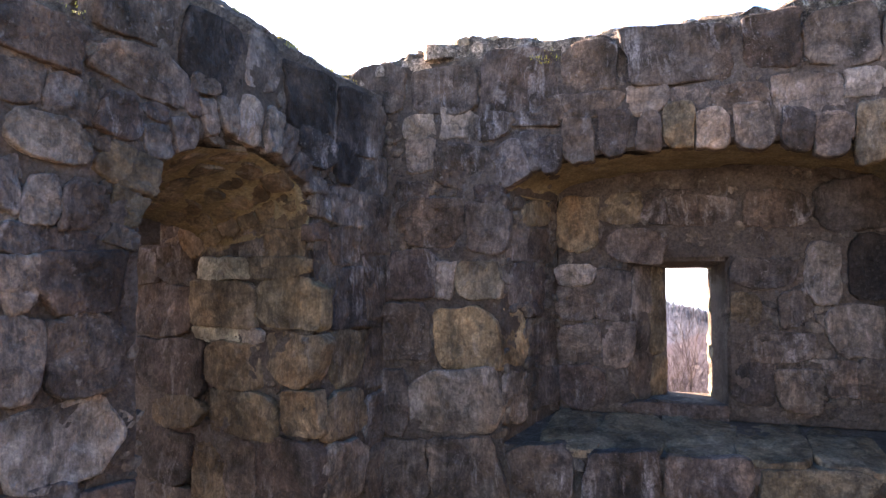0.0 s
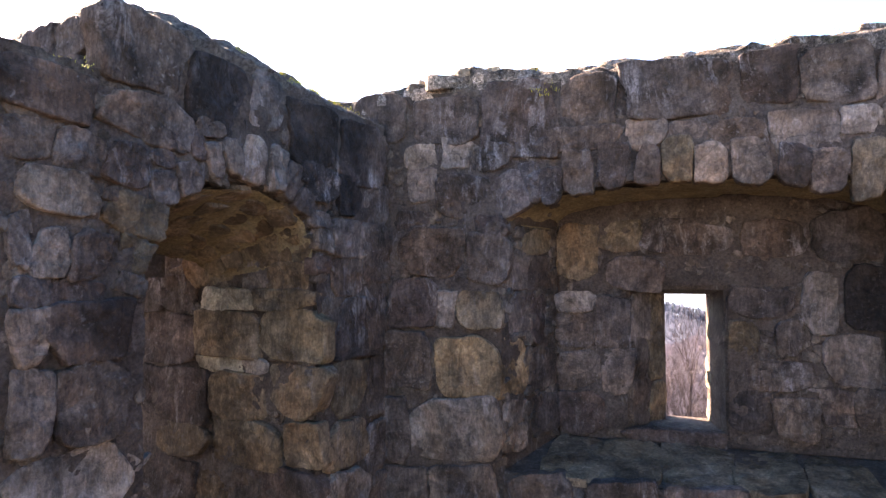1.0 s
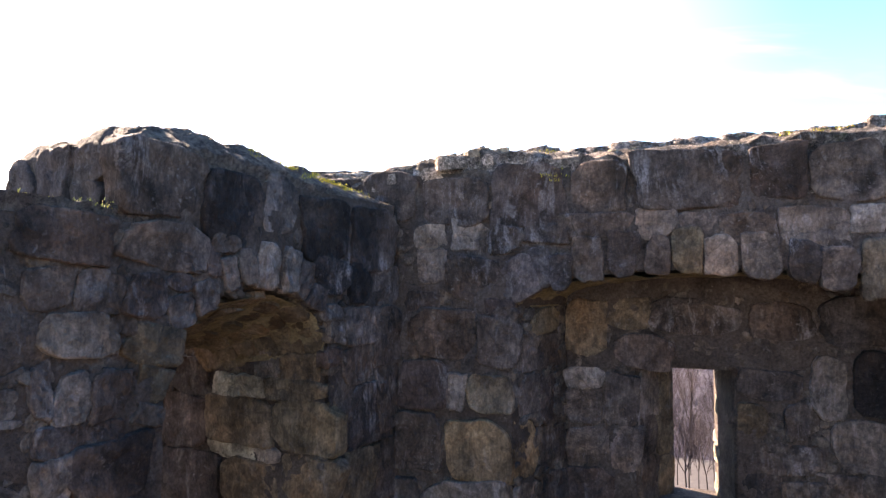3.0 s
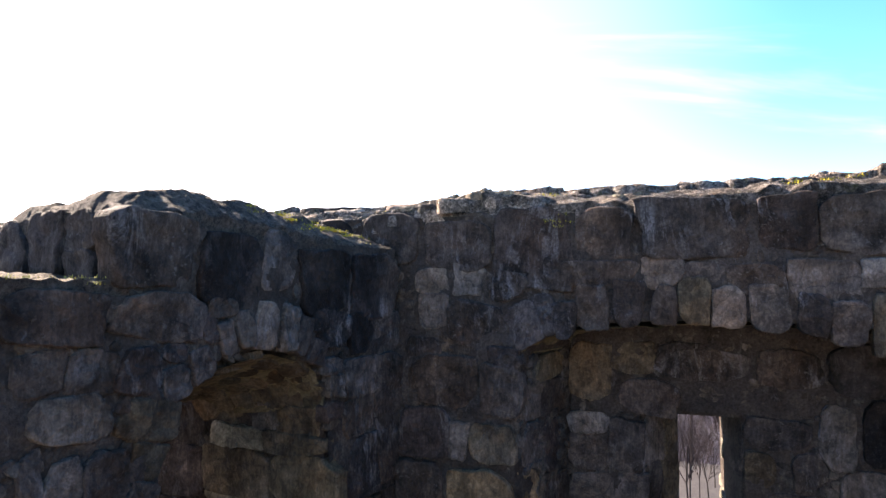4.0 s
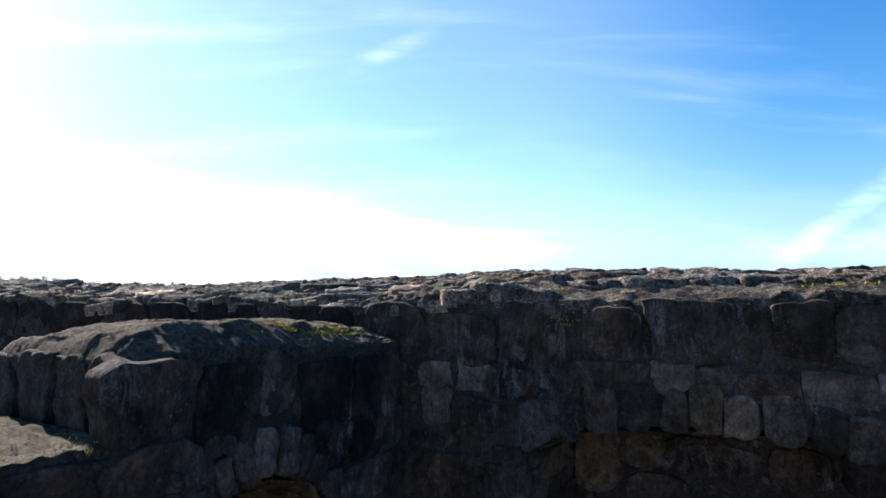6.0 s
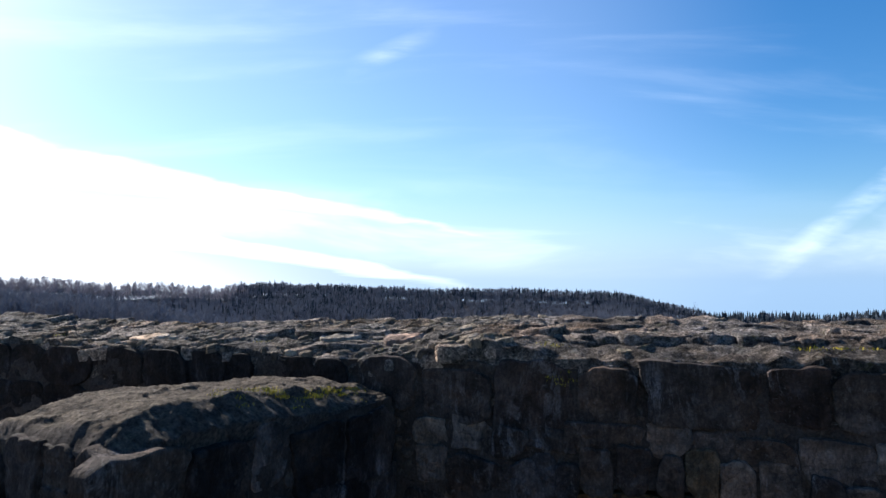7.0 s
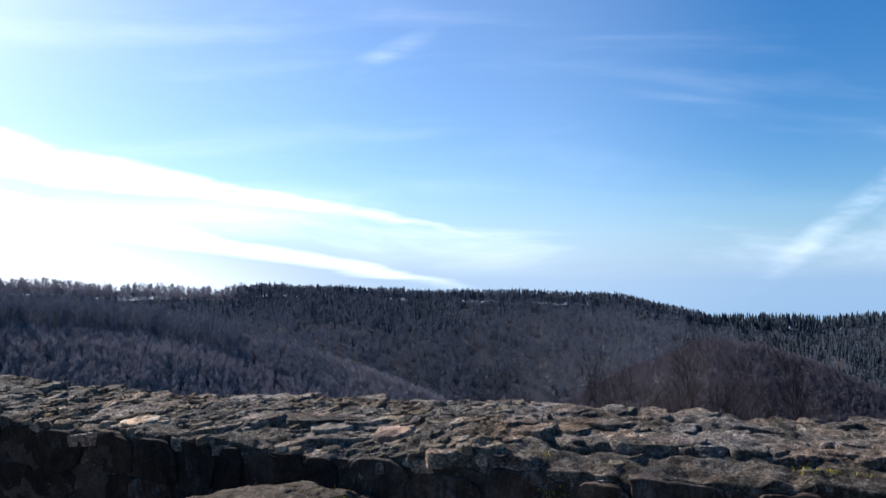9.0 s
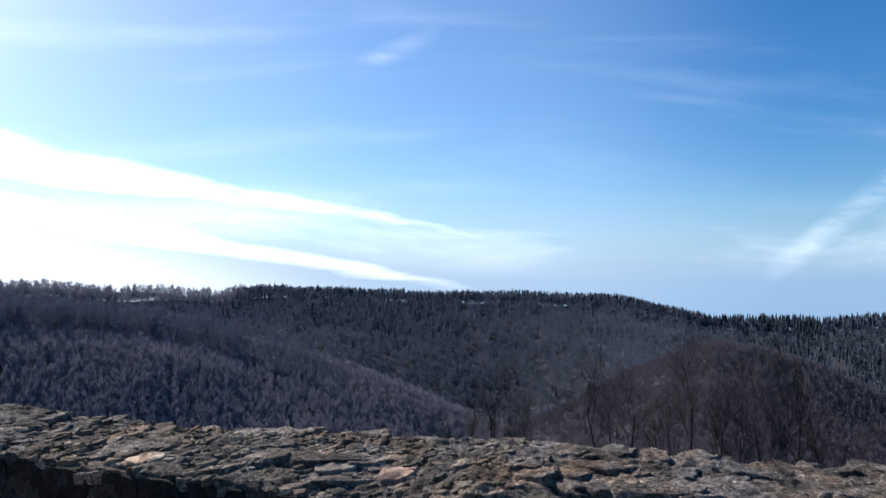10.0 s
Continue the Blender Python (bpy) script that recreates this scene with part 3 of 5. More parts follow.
skin("mortar", far_wall, FAR, -5.2, 5.3, 1.3, 4.56, 0.004, 1, MORTAR, lambda s, z: not in_far_arch(s, z) and (s > -0.5 or z > 3.4))
skin("mortar", far_wall, FAR, 1.38, 3.9, 1.56, 3.66, 0.826, 2, MORTAR, lambda s, z: not (1.97 < s < 2.79 and 1.62 < z < 2.9))
skin("mortar", far_wall, JAMB, 0.0, 0.87, 1.56, 3.5, 0.02, 3, MORTAR)

CROSS_TOP = [
    (0.51, 4.18, 0.54, 0.38, 4, "d"), (1.04, 4.09, 0.47, 0.46, 3, "k"), (1.45, 4.14, 0.30, 0.38, -2, "g"), (1.92, 4.00, 0.49, 0.45, -3, "k"),
    (2.53, 3.97, 0.61, 0.54, 2, "d"), (0.57, 3.83, 0.56, 0.24, 6, "g"), (0.02, 3.85, 0.42, 0.22, 5, "d"),
]
CROSS_UPPER = [
    (0.18, 3.58, 0.26, 0.20, 4, "g"), (0.43, 3.55, 0.21, 0.21, 6, "d"), (0.09, 3.37, 0.40, 0.19, 7, "p"), (0.50, 3.29, 0.34, 0.19, 13, "o"),
    (0.49, 3.09, 0.16, 0.16, 14, "o"), (0.47, 2.93, 0.15, 0.08, 18, "p"), (0.66, 3.47, 0.15, 0.17, -11, "g"), (0.64, 3.63, 0.11, 0.08, 8, "d"),
    (0.97, 3.86, 0.18, 0.07, 0, "d"), (0.06, 3.09, 0.17, 0.22, -2, "g"), (0.25, 3.07, 0.17, 0.21, 0, "g"), (-0.09, 3.13, 0.05, 0.22, -1, "d"),
    (0.44, 3.40, 0.24, 0.09, 6, "d"), (-0.06, 3.60, 0.20, 0.18, 5, "d"), (0.20, 2.88, 0.26, 0.13, 3, "d"), (-0.03, 2.90, 0.15, 0.11, 0, "d"),
]
CROSS_CORNER = [
    (2.17, 3.78, 0.17, 0.24, 0, "p"), (2.03, 3.65, 0.35, 0.24, 10, "d"), (2.36, 3.61, 0.27, 0.31, 0, "k"), (2.72, 3.59, 0.41, 0.32, 0, "d"),
    (2.73, 3.18, 0.36, 0.46, 0, "d"), (2.35, 3.28, 0.36, 0.30, 0, "g"), (2.35, 2.97, 0.37, 0.30, 0, "d"), (2.48, 2.58, 0.55, 0.46, 0, "d"),
    (2.36, 2.11, 0.43, 0.41, 0, "o"), (2.76, 2.67, 0.35, 0.52, 0, "d"), (2.77, 2.07, 0.33, 0.46, 0, "d"),
]
CROSS_LOW = [
    (-0.04, 2.69, 0.12, 0.27, 0, "g"), (0.23, 2.71, 0.41, 0.30, 0, "d"), (0.26, 2.35, 0.37, 0.38, 0, "d"), (-0.02, 2.35, 0.15, 0.36, 0, "g"),
    (0.20, 1.95, 0.56, 0.39, -6, "p"), (2.35, 1.70, 0.50, 0.35, 0, "o"), (2.30, 1.27, 0.60, 0.48, 0, "p"), (2.75, 1.59, 0.24, 0.43, 0, "d"),
    (2.81, 1.11, 0.36, 0.46, 0, "d"), (0.07, 1.73, 0.30, 0.08, 0, "d"), (0.38, 1.64, 0.32, 0.09, 0, "d"),
]
NICHE_BACK = [
    (0.16, 2.53, 0.67, 0.36, 0, "o"), (0.84, 2.55, 0.65, 0.36, 0, "o"), (0.02, 2.80, 0.28, 0.16, 0, "w"), (0.29, 2.80, 0.27, 0.14, 0, "w"),
    (0.72, 2.81, 0.53, 0.14, 0, "o"), (0.10, 2.28, 0.49, 0.11, 0, "w"), (0.47, 2.29, 0.23, 0.09, 0, "p"), (0.30, 2.04, 0.57, 0.37, 0, "o"),
    (0.87, 2.13, 0.54, 0.38, 0, "o"), (0.40, 1.69, 0.72, 0.35, 0, "o"), (0.96, 1.76, 0.32, 0.31, 0, "o"), (-0.36, 1.64, 0.65, 0.26, 0, "o"),
    (-0.54, 2.46, 0.68, 0.41, 0, "d"),
]
NICHE_LOW = [
    (-0.50, 2.01, 0.93, 0.42, 0, "d"), (-0.48, 1.27, 0.66, 0.41, 0, "d"), (0.05, 1.22, 0.34, 0.49, 0, "o"), (0.37, 1.26, 0.26, 0.46, 0, "g"),
    (0.81, 1.32, 0.59, 0.45, 0, "d"), (-0.40, 2.84, 0.39, 0.31, 0, "d"), (-0.85, 2.83, 0.48, 0.30, 0, "d"), (-0.18, 3.06, 0.25, 0.30, -25, "o"),
    (0.13, 3.05, 0.32, 0.31, -18, "o"), (0.45, 3.00, 0.27, 0.22, -8, "p"), (0.79, 2.98, 0.39, 0.18, 0, "o"), (-0.36, 3.30, 0.24, 0.20, -30, "o"),
    (-0.41, 0.95, 0.52, 0.18, 0, "g"),
]
FAR_TOP = [
    (-0.08, 4.38, 0.54, 0.42, 0, "d"), (0.52, 4.31, 0.59, 0.42, 0, "d"), (1.17, 4.35, 0.68, 0.54, 0, "d"), (1.74, 4.38, 0.44, 0.42, 0, "d"),
    (2.40, 4.42, 0.79, 0.47, 0, "d"), (3.03, 4.44, 0.39, 0.41, 0, "d"), (3.46, 4.41, 0.47, 0.42, 0, "g"), (3.91, 4.38, 0.40, 0.42, 0, "g"),
]
FAR_SECOND = [
    (1.69, 4.07, 0.57, 0.17, 0, "d"),
    (2.16, 4.07, 0.29, 0.21, 0, "g"), (2.47, 4.07, 0.30, 0.13, 0, "g"), (2.82, 4.02, 0.39, 0.22, 0, "d"), (3.25, 4.01, 0.44, 0.30, 0, "g"),
    (3.61, 4.07, 0.24, 0.16, 0, "p"), (1.33, 4.02, 0.36, 0.13, 3, "d"),
    (3.92, 3.98, 0.37, 0.34, 0, "g"),
]
FAR_ARCH = [
    (1.08, 3.64, 0.31, 0.34, -25, "g"), (1.26, 3.74, 0.17, 0.33, -6, "d"), (1.44, 3.70, 0.16, 0.28, 0, "d"), (1.66, 3.80, 0.23, 0.35, 1, "g"),
    (1.93, 3.84, 0.22, 0.34, 1, "d"), (2.18, 3.84, 0.17, 0.32, 0, "d"), (2.39, 3.86, 0.20, 0.33, 2, "o"), (2.63, 3.82, 0.22, 0.29, 3, "p"),
    (2.90, 3.81, 0.24, 0.34, 3, "p"), (3.16, 3.77, 0.19, 0.29, 4, "d"), (3.39, 3.72, 0.23, 0.34, 2, "g"), (3.63, 3.71, 0.19, 0.42, 1, "o"),
    (3.87, 3.58, 0.21, 0.40, 10, "g"), (1.00, 3.36, 0.16, 0.14, -20, "d"),
]
FAR_PIER = [
    (0.31, 4.00, 0.28, 0.18, 1, "p"), (0.69, 4.02, 0.31, 0.22, 4, "p"), (0.98, 3.97, 0.25, 0.22, 5, "d"), (0.34, 3.76, 0.22, 0.26, -3, "g"),
    (0.69, 3.64, 0.42, 0.39, 8, "d"), (0.47, 3.19, 0.53, 0.39, 4, "d"), (0.94, 3.13, 0.33, 0.40, -1, "g"), (0.27, 2.76, 0.44, 0.39, 0, "d"),
    (0.57, 2.71, 0.14, 0.29, 7, "p"), (0.87, 2.71, 0.34, 0.30, 0, "o"),
    (0.25, 3.46, 0.28, 0.14, 0, "d"), (0.93, 3.40, 0.20, 0.12, 4, "d"), (0.19, 3.14, 0.10, 0.34, 0, "d"),
]
FAR_SILL = [
    (0.76, 2.24, 0.56, 0.48, -2, "r"), (0.66, 1.73, 0.75, 0.52, -3, "p"), (0.24, 2.26, 0.42, 0.47, 1, "d"), (0.13, 1.70, 0.26, 0.51, -1, "d"),
    (0.12, 1.16, 0.59, 0.49, -5, "d"), (0.74, 1.20, 0.59, 0.48, -6, "g"), (1.34, 1.24, 0.50, 0.41, -8, "d"), (1.93, 1.27, 0.54, 0.36, -7, "d"),
    (2.54, 1.30, 0.56, 0.28, -6, "g"), (3.24, 1.32, 0.75, 0.21, -6, "o"),
]
RECESS_LEFT = [
    (1.92, 3.34, 0.35, 0.27, 3, "o"), (1.54, 3.21, 0.34, 0.50, 2, "o"), (1.53, 2.76, 0.32, 0.16, 0, "p"), (1.52, 2.51, 0.33, 0.31, -2, "d"),
    (1.85, 2.58, 0.28, 0.44, 2, "d"), (2.02, 3.01, 0.49, 0.30, 1, "g"), (2.35, 3.34, 0.46, 0.29, 1, "d"), (1.54, 2.15, 0.37, 0.32, -2, "d"),
    (1.88, 2.14, 0.26, 0.37, 1, "g"), (1.56, 1.77, 0.42, 0.36, -3, "d"),
]
RECESS_RIGHT = [
    (2.57, 3.31, 0.53, 0.24, 2, "d"), (3.12, 3.30, 0.48, 0.30, -1, "d"), (3.03, 2.76, 0.50, 0.24, 0, "d"), (3.46, 2.77, 0.23, 0.46, 3, "p"),
    (2.90, 2.48, 0.20, 0.27, -1, "o"), (3.24, 2.48, 0.17, 0.29, -1, "g"), (3.12, 2.17, 0.61, 0.22, -3, "d"), (3.27, 1.84, 0.30, 0.30, 1, "g"),
    (2.95, 1.87, 0.29, 0.32, 1, "d"), (3.66, 2.31, 0.37, 0.39, 0, "g"), (3.58, 1.94, 0.22, 0.26, -1, "g"), (3.84, 1.94, 0.28, 0.30, 2, "d"),
    (3.82, 2.81, 0.38, 0.52, 2, "k"), (3.72, 3.32, 0.61, 0.39, -1, "d"),
    (2.36, 1.60, 0.80, 0.12, 0, "d"),
]
JAMB_STONES = [
    (0.18, 2.24, 0.36, 0.47, 3, "r"), (0.20, 1.88, 0.33, 0.16, 7, "p"), (0.21, 1.67, 0.25, 0.20, 9, "p"), (0.56, 2.62, 0.23, 0.44, 1, "d"),
    (0.62, 2.18, 0.38, 0.34, 4, "d"), (0.67, 1.80, 0.38, 0.32, 7, "d"), (0.57, 3.29, 0.48, 0.20, -3, "o"), (0.27, 2.68, 0.27, 0.35, 2, "g"),
    (0.59, 3.02, 0.46, 0.29, -2, "d"),
    (0.23, 3.01, 0.34, 0.23, 0, "g"),
]

lay_rows(far_wall, FAR, FAR_TOP, 0.0, 0.012, 0.02, 6.5)
lay_rows(far_wall, FAR, FAR_SECOND)
lay_rows(far_wall, FAR, FAR_ARCH, 0.0, 0.008, 0.03, 4.8)
lay_rows(far_wall, FAR, FAR_PIER, 0.0, 0.01)
lay_rows(far_wall, FAR, FAR_SILL, 0.0, 0.02)
lay_rows(far_wall, FAR, RECESS_LEFT, 0.82)
lay_rows(far_wall, FAR, RECESS_RIGHT, 0.82)
lay_rows(far_wall, JAMB, JAMB_STONES, 0.01)


def coursed(parent, face, s0, s1, z0, z1, seed, w=0.0):
    """Random coursed rubble where the wall is plain."""
    rnd = random.Random(seed)
    z = z0
    while z < z1 - 0.08:
        h = min(rnd.uniform(0.22, 0.42), z1 - z)
        s = s0 + rnd.uniform(-0.3, 0)
        while s < s1:
            ww = rnd.uniform(0.28, 0.7)
            # left stretch: shade on the front put in as near-black stone
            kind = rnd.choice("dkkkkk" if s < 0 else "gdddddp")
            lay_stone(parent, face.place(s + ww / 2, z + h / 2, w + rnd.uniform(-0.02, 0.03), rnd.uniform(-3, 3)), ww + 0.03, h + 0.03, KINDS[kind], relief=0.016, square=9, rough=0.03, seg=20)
            s += ww
        z += h


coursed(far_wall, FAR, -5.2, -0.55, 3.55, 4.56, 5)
coursed(far_wall, FAR, 4.3, 5.6, 1.2, 4.6, 6)

# splayed window reveals and sill slabs
p, q = FAR.at(2.0, 0, 0.86), FAR.at(2.28, 0, 1.3)
reveal = Face((p.x, p.y), ((q - p).x, (q - p).y))
for z, h, a, b, stone in ((1.86, 0.42, 0.0, 0.60, GREY), (1.84, 0.38, 0.58, 1.0, OCHRE), (2.24, 0.36, 0.0, 0.52, DARK), (2.25, 0.44, 0.50, 1.0, OCHRE), (2.62, 0.42, 0.0, 0.62, GREY), (2.65, 0.38, 0.60, 1.0, OCHRE)):
    lay_stone(far_wall, reveal.place((q - p).length * (a + b) / 2, z, 0.008), (q - p).length * (b - a) + 0.02, h + 0.02, stone, 0.04, 0.014, 6, 0.05)
p, q = FAR.at(2.672, 0, 1.3), FAR.at(2.76, 0, 0.86)
right_reveal = Face((p.x, p.y), ((q - p).x, (q - p).y))
for z, h in ((1.84, 0.34), (2.20, 0.36), (2.60, 0.42)):
    lay_stone(far_wall, right_reveal.place((q - p).length / 2, z, 0.024), (q - p).length - 0.02, h, GREY, 0.03, 0.010, 8, 0.03)
# ragged sunlit rim of the opening, its brightness put in as white stone
p, q = FAR.at(2.650, 0, 1.5), FAR.at(2.672, 0, 1.3)
sunlit_reveal = Face((p.x, p.y), ((q - p).x, (q - p).y))
for k in range(8):
    lay_stone(far_wall, sunlit_reveal.place(0.10, 1.74 + 0.15 * k, (0.012, 0.03, 0.004, 0.022, 0.034, 0.010, 0.026, 0.016)[k], (8, -6, 4, -9, 5, -3, 7, -5)[k]), 0.22, 0.19, WHITE, 0.05, 0.014, 3.5, 0.12, seg=20)
lay_stone(far_wall, FAR.place(2.42, WB, 1.06) @ pose(0, 0, 0, -90, 0, 0), 0.56, 0.42, GREY, 0.04, 0.012, 8, 0.03, "sill_slab")
for s, ww in ((1.55, 0.42), (2.0, 0.46), (2.5, 0.5), (3.0, 0.48), (3.5, 0.46)):
    m = FAR.place(s, SILL_Z - 0.065, 0.42) @ pose(0, 0, 0, 8.5, 0, 0) @ pose(0, 0, 0, -90, 0, 0)
    lay_stone(far_wall, m, ww + 0.05, 0.88, OCHRE, 0.05, 0.02, 7, 0.03, "sill_slab")
pebbles("pinning", far_wall, FAR, -0.5, 4.0, 1.3, 4.6, 1500, FAR_TOP + FAR_SECOND + FAR_ARCH + FAR_PIER + FAR_SILL, 3, 0.015,
        lambda s, z: not (ARCH_L < s < ARCH_R and SILL_Z - 0.18 < z < 3.72))
pebbles("pinning", far_wall, FAR, 1.4, 3.9, 1.6, 3.6, 900, RECESS_LEFT + RECESS_RIGHT, 4, 0.835,
        lambda s, z: not (1.9 < s < 2.85 and 1.5 < z < 2.95))
pebbles("pinning", far_wall, JAMB, 0.02, 0.85, 1.6, 3.4, 260, JAMB_STONES, 8, 0.0)

# cap of the far wall
bm = bmesh.new()
NS, NW = 560, 56
grid = []
for i in range(NS + 1):
    s = LEFT + (RIGHT - LEFT) * i / NS
    row = []
    for j in range(-2, NW + 3):
        w = 1.5 * min(max(j, 0), NW) / NW
        z = far_top(s, w) - 0.04
        p = FAR.at(s, 0)
        rid = 0.5 - abs(noise.noise(Vector((s * 2.6 + w, w * 4.2 - s, 0.3)))) * 1.7
        blocky = noise.cell(Vector((s * 4.2 + 0.6 * noise.noise(Vector((s * 3, w * 3, 8))), w * 5.0 + 0.6 * noise.noise(Vector((s * 3, w * 3, 3))), 0.5)))
        z += (0.05 if s < 0.8 else 0.045) * rid + (0.024 if s < 0.8 else 0.006) * blocky + (0.025 if s < 0.8 else 0.04) * noise.noise(Vector((s * 7, w * 9, 1.3))) + 0.02 * (0.25 - abs(noise.noise(Vector((s * 15, w * 17, 4)))))
        if j < 0:
            z -= 0.10 if j == -1 else 0.45
        if j > NW:
            z -= 0.10 if j == NW + 1 else 0.6
        ww = w + (0.02 if j < 0 else 0.0) + 0.02 * noise.noise(Vector((s * 5, j, 2)))
        row.append(bm.verts.new(FAR.at(s, z, ww)))
    grid.append(row)
for i in range(NS):
    for j in range(len(grid[0]) - 1):
        bm.faces.new((grid[i][j], grid[i + 1][j], grid[i + 1][j + 1], grid[i][j + 1]))
part("cap", bm, TOPCOAT, far_wall, "crumbling earth and mortar wall top")

rnd = random.Random(21)
for k in range(230):
    s = rnd.uniform(-5.8, 4.4)
    w = 1.44 * rnd.random() + 0.05
    flaky = s < 0.9
    size = (rnd.choice((0.2, 0.26, 0.32, 0.4, 0.46)) if flaky else rnd.choice((0.24, 0.32, 0.42, 0.52))) * rnd.uniform(0.8, 1.2)
    flat = min(1.0, 0.26 / size)
    w = max(w, 0.5 * size + 0.06 if flaky else 0.7 * size + 0.36)
    ww, hh = size * (rnd.uniform(1.2, 2.0) if flaky else rnd.uniform(1.0, 1.35)), size * rnd.uniform(0.6, 0.95)
    thick = rnd.uniform(0.016, 0.042) if flaky else rnd.uniform(0.028, 0.052)
    sink = (0.068 if flaky else 0.08) if w < 0.5 else (0.036 if w < 0.9 else 0.05)
    m = FAR.place(s, min(far_top(s, w), far_top(s - 0.4 * ww, w), far_top(s + 0.4 * ww, w)) - sink + rnd.uniform(-0.03, 0.005), w) @ pose(0, 0, 0, 0, 0, rnd.uniform(8, 48) if flaky else rnd.uniform(-90, 90))
    m = m @ pose(0, 0, 0, rnd.uniform(-2, 12) * flat, (rnd.uniform(-14, 0) if flaky else rnd.uniform(-8, 8)) * flat, 0) @ pose(0, 0, 0, -90, 0, 0)
    lay_slab(far_wall, m, ww, hh, thick, SLAB if flaky or rnd.random() < 0.15 else SLAB_GREY)
# overhanging flags along the front edge, and a set-back kerb of blocks further on
s = -5.2
while s < 0.9:
    ww = rnd.uniform(0.26, 0.5)
    m = FAR.place(s + ww / 2, min(far_edge(s), far_edge(s + ww)) - 0.085, 0.19) @ pose(0, 0, 0, rnd.uniform(-4, 8), rnd.uniform(-9, 2), rnd.uniform(0, 26)) @ pose(0, 0, 0, -90, 0, 0)
    lay_slab(far_wall, m, ww + 0.08, rnd.uniform(0.28, 0.40), rnd.uniform(0.03, 0.06), SLAB)
    s += ww
while s < 4.4:
    ww = rnd.uniform(0.3, 0.62)
    rim = min(far_edge(s), far_edge(s + ww / 2), far_edge(s + ww))
    if s < 1.7:
        m = FAR.place(s + ww / 2, rim - 0.15, 0.13) @ pose(0, 0, 0, -22 + rnd.uniform(-8, 8), rnd.uniform(-6, 6), rnd.uniform(-8, 8))
    else:
        m = FAR.place(s + ww / 2, rim - 0.105, 0.30 + rnd.uniform(-0.03, 0.03)) @ pose(0, 0, 0, -12 + rnd.uniform(-8, 8), rnd.uniform(-4, 4), rnd.uniform(-5, 5))
    lay_stone(far_wall, m, ww + 0.04, rnd.uniform(0.16, 0.21), SLAB_GREY, 0.16, 0.03, 4, 0.08, "slab")
    s += ww

# rough lumps on the smoother stretch of the wall top
for k in range(46):
    s, w = 0.95 + 3.5 * rnd.random(), 0.40 + 0.98 * rnd.random()
    size = rnd.uniform(0.16, 0.40)
    m = FAR.place(s, far_top(s, w) - 0.075 + rnd.uniform(-0.015, 0.012), w) @ pose(0, 0, 0, 0, 0, rnd.uniform(-60, 60)) @ pose(0, 0, 0, rnd.uniform(-8, 10), rnd.uniform(-10, 10), 0) @ pose(0, 0, 0, -90, 0, 0)
    lay_stone(far_wall, m, size * rnd.uniform(1.0, 1.5), size, SLAB_GREY if rnd.random() < 0.8 else SLAB, 0.08, rnd.uniform(0.02, 0.045), 3.6, 0.12, "slab", 30)
s = 0.95
while s < 4.4:
    ww = rnd.uniform(0.2, 0.45)
    rim = min(far_edge(s), far_edge(s + ww))
    m = FAR.place(s + ww / 2, rim - 0.115, 0.13 + rnd.uniform(-0.02, 0.02)) @ pose(0, 0, 0, rnd.uniform(-4, 6), rnd.uniform(-5, 5), rnd.uniform(-12, 12)) @ pose(0, 0, 0, -90, 0, 0)
    lay_stone(far_wall, m, ww + 0.05, rnd.uniform(0.20, 0.26), SLAB_GREY, 0.08, rnd.uniform(0.04, 0.065), 3.4, 0.10, "slab", 30)
    s += ww + rnd.uniform(0, 0.15)

# pale flags that stand out
for s, w, ww, hh, turn, mat in ((-0.82, 0.62, 0.46, 0.34, 20, PALE_FLAG), (-0.14, 0.48, 0.34, 0.26, 10, RED_FLAG), (-2.9, 0.30, 0.42, 0.22, 35, PALE_FLAG), (1.93, 0.56, 0.36, 0.24, 25, PALE_FLAG), (1.86, 0.17, 0.11, 0.09, 30, WHITE)):
    m = FAR.place(s, far_top(s, w) - 0.028, w) @ pose(0, 0, 0, 0, 0, turn) @ pose(0, 0, 0, 10, -6, 0) @ pose(0, 0, 0, -90, 0, 0)
    lay_slab(far_wall, m, ww, hh, 0.035, mat)

chips = []
for k in range(900):
    s, w = rnd.uniform(-5.6, 0.9) if rnd.random() < 0.985 else rnd.uniform(0.9, 4.6), 1.46 * rnd.random() + 0.02
    size = rnd.choice((0.025, 0.04, 0.06, 0.09)) * rnd.uniform(0.7, 1.3)
    me = slab_mesh(size * rnd.uniform(1.2, 2.4), size, rnd.uniform(0.006, 0.016), 9000 + k)
    m = FAR.place(s, far_top(s, w) - 0.02 + rnd.uniform(-0.02, 0.012), w) @ pose(0, 0, 0, 0, 0, rnd.uniform(0, 50) if s < 0.6 else rnd.uniform(-90, 90))
    m = m @ pose(0, 0, 0, rnd.uniform(-5, 14), rnd.uniform(-20, 6), 0) @ pose(0, 0, 0, -90, 0, 0)
    chips.append((np.array([m @ q.co for q in me.vertices]), [tuple(p.vertices) for p in me.polygons]))
    bpy.data.meshes.remove(me)
tagged(joined("chips", chips, CHIP, far_wall, False), kind="stuff")

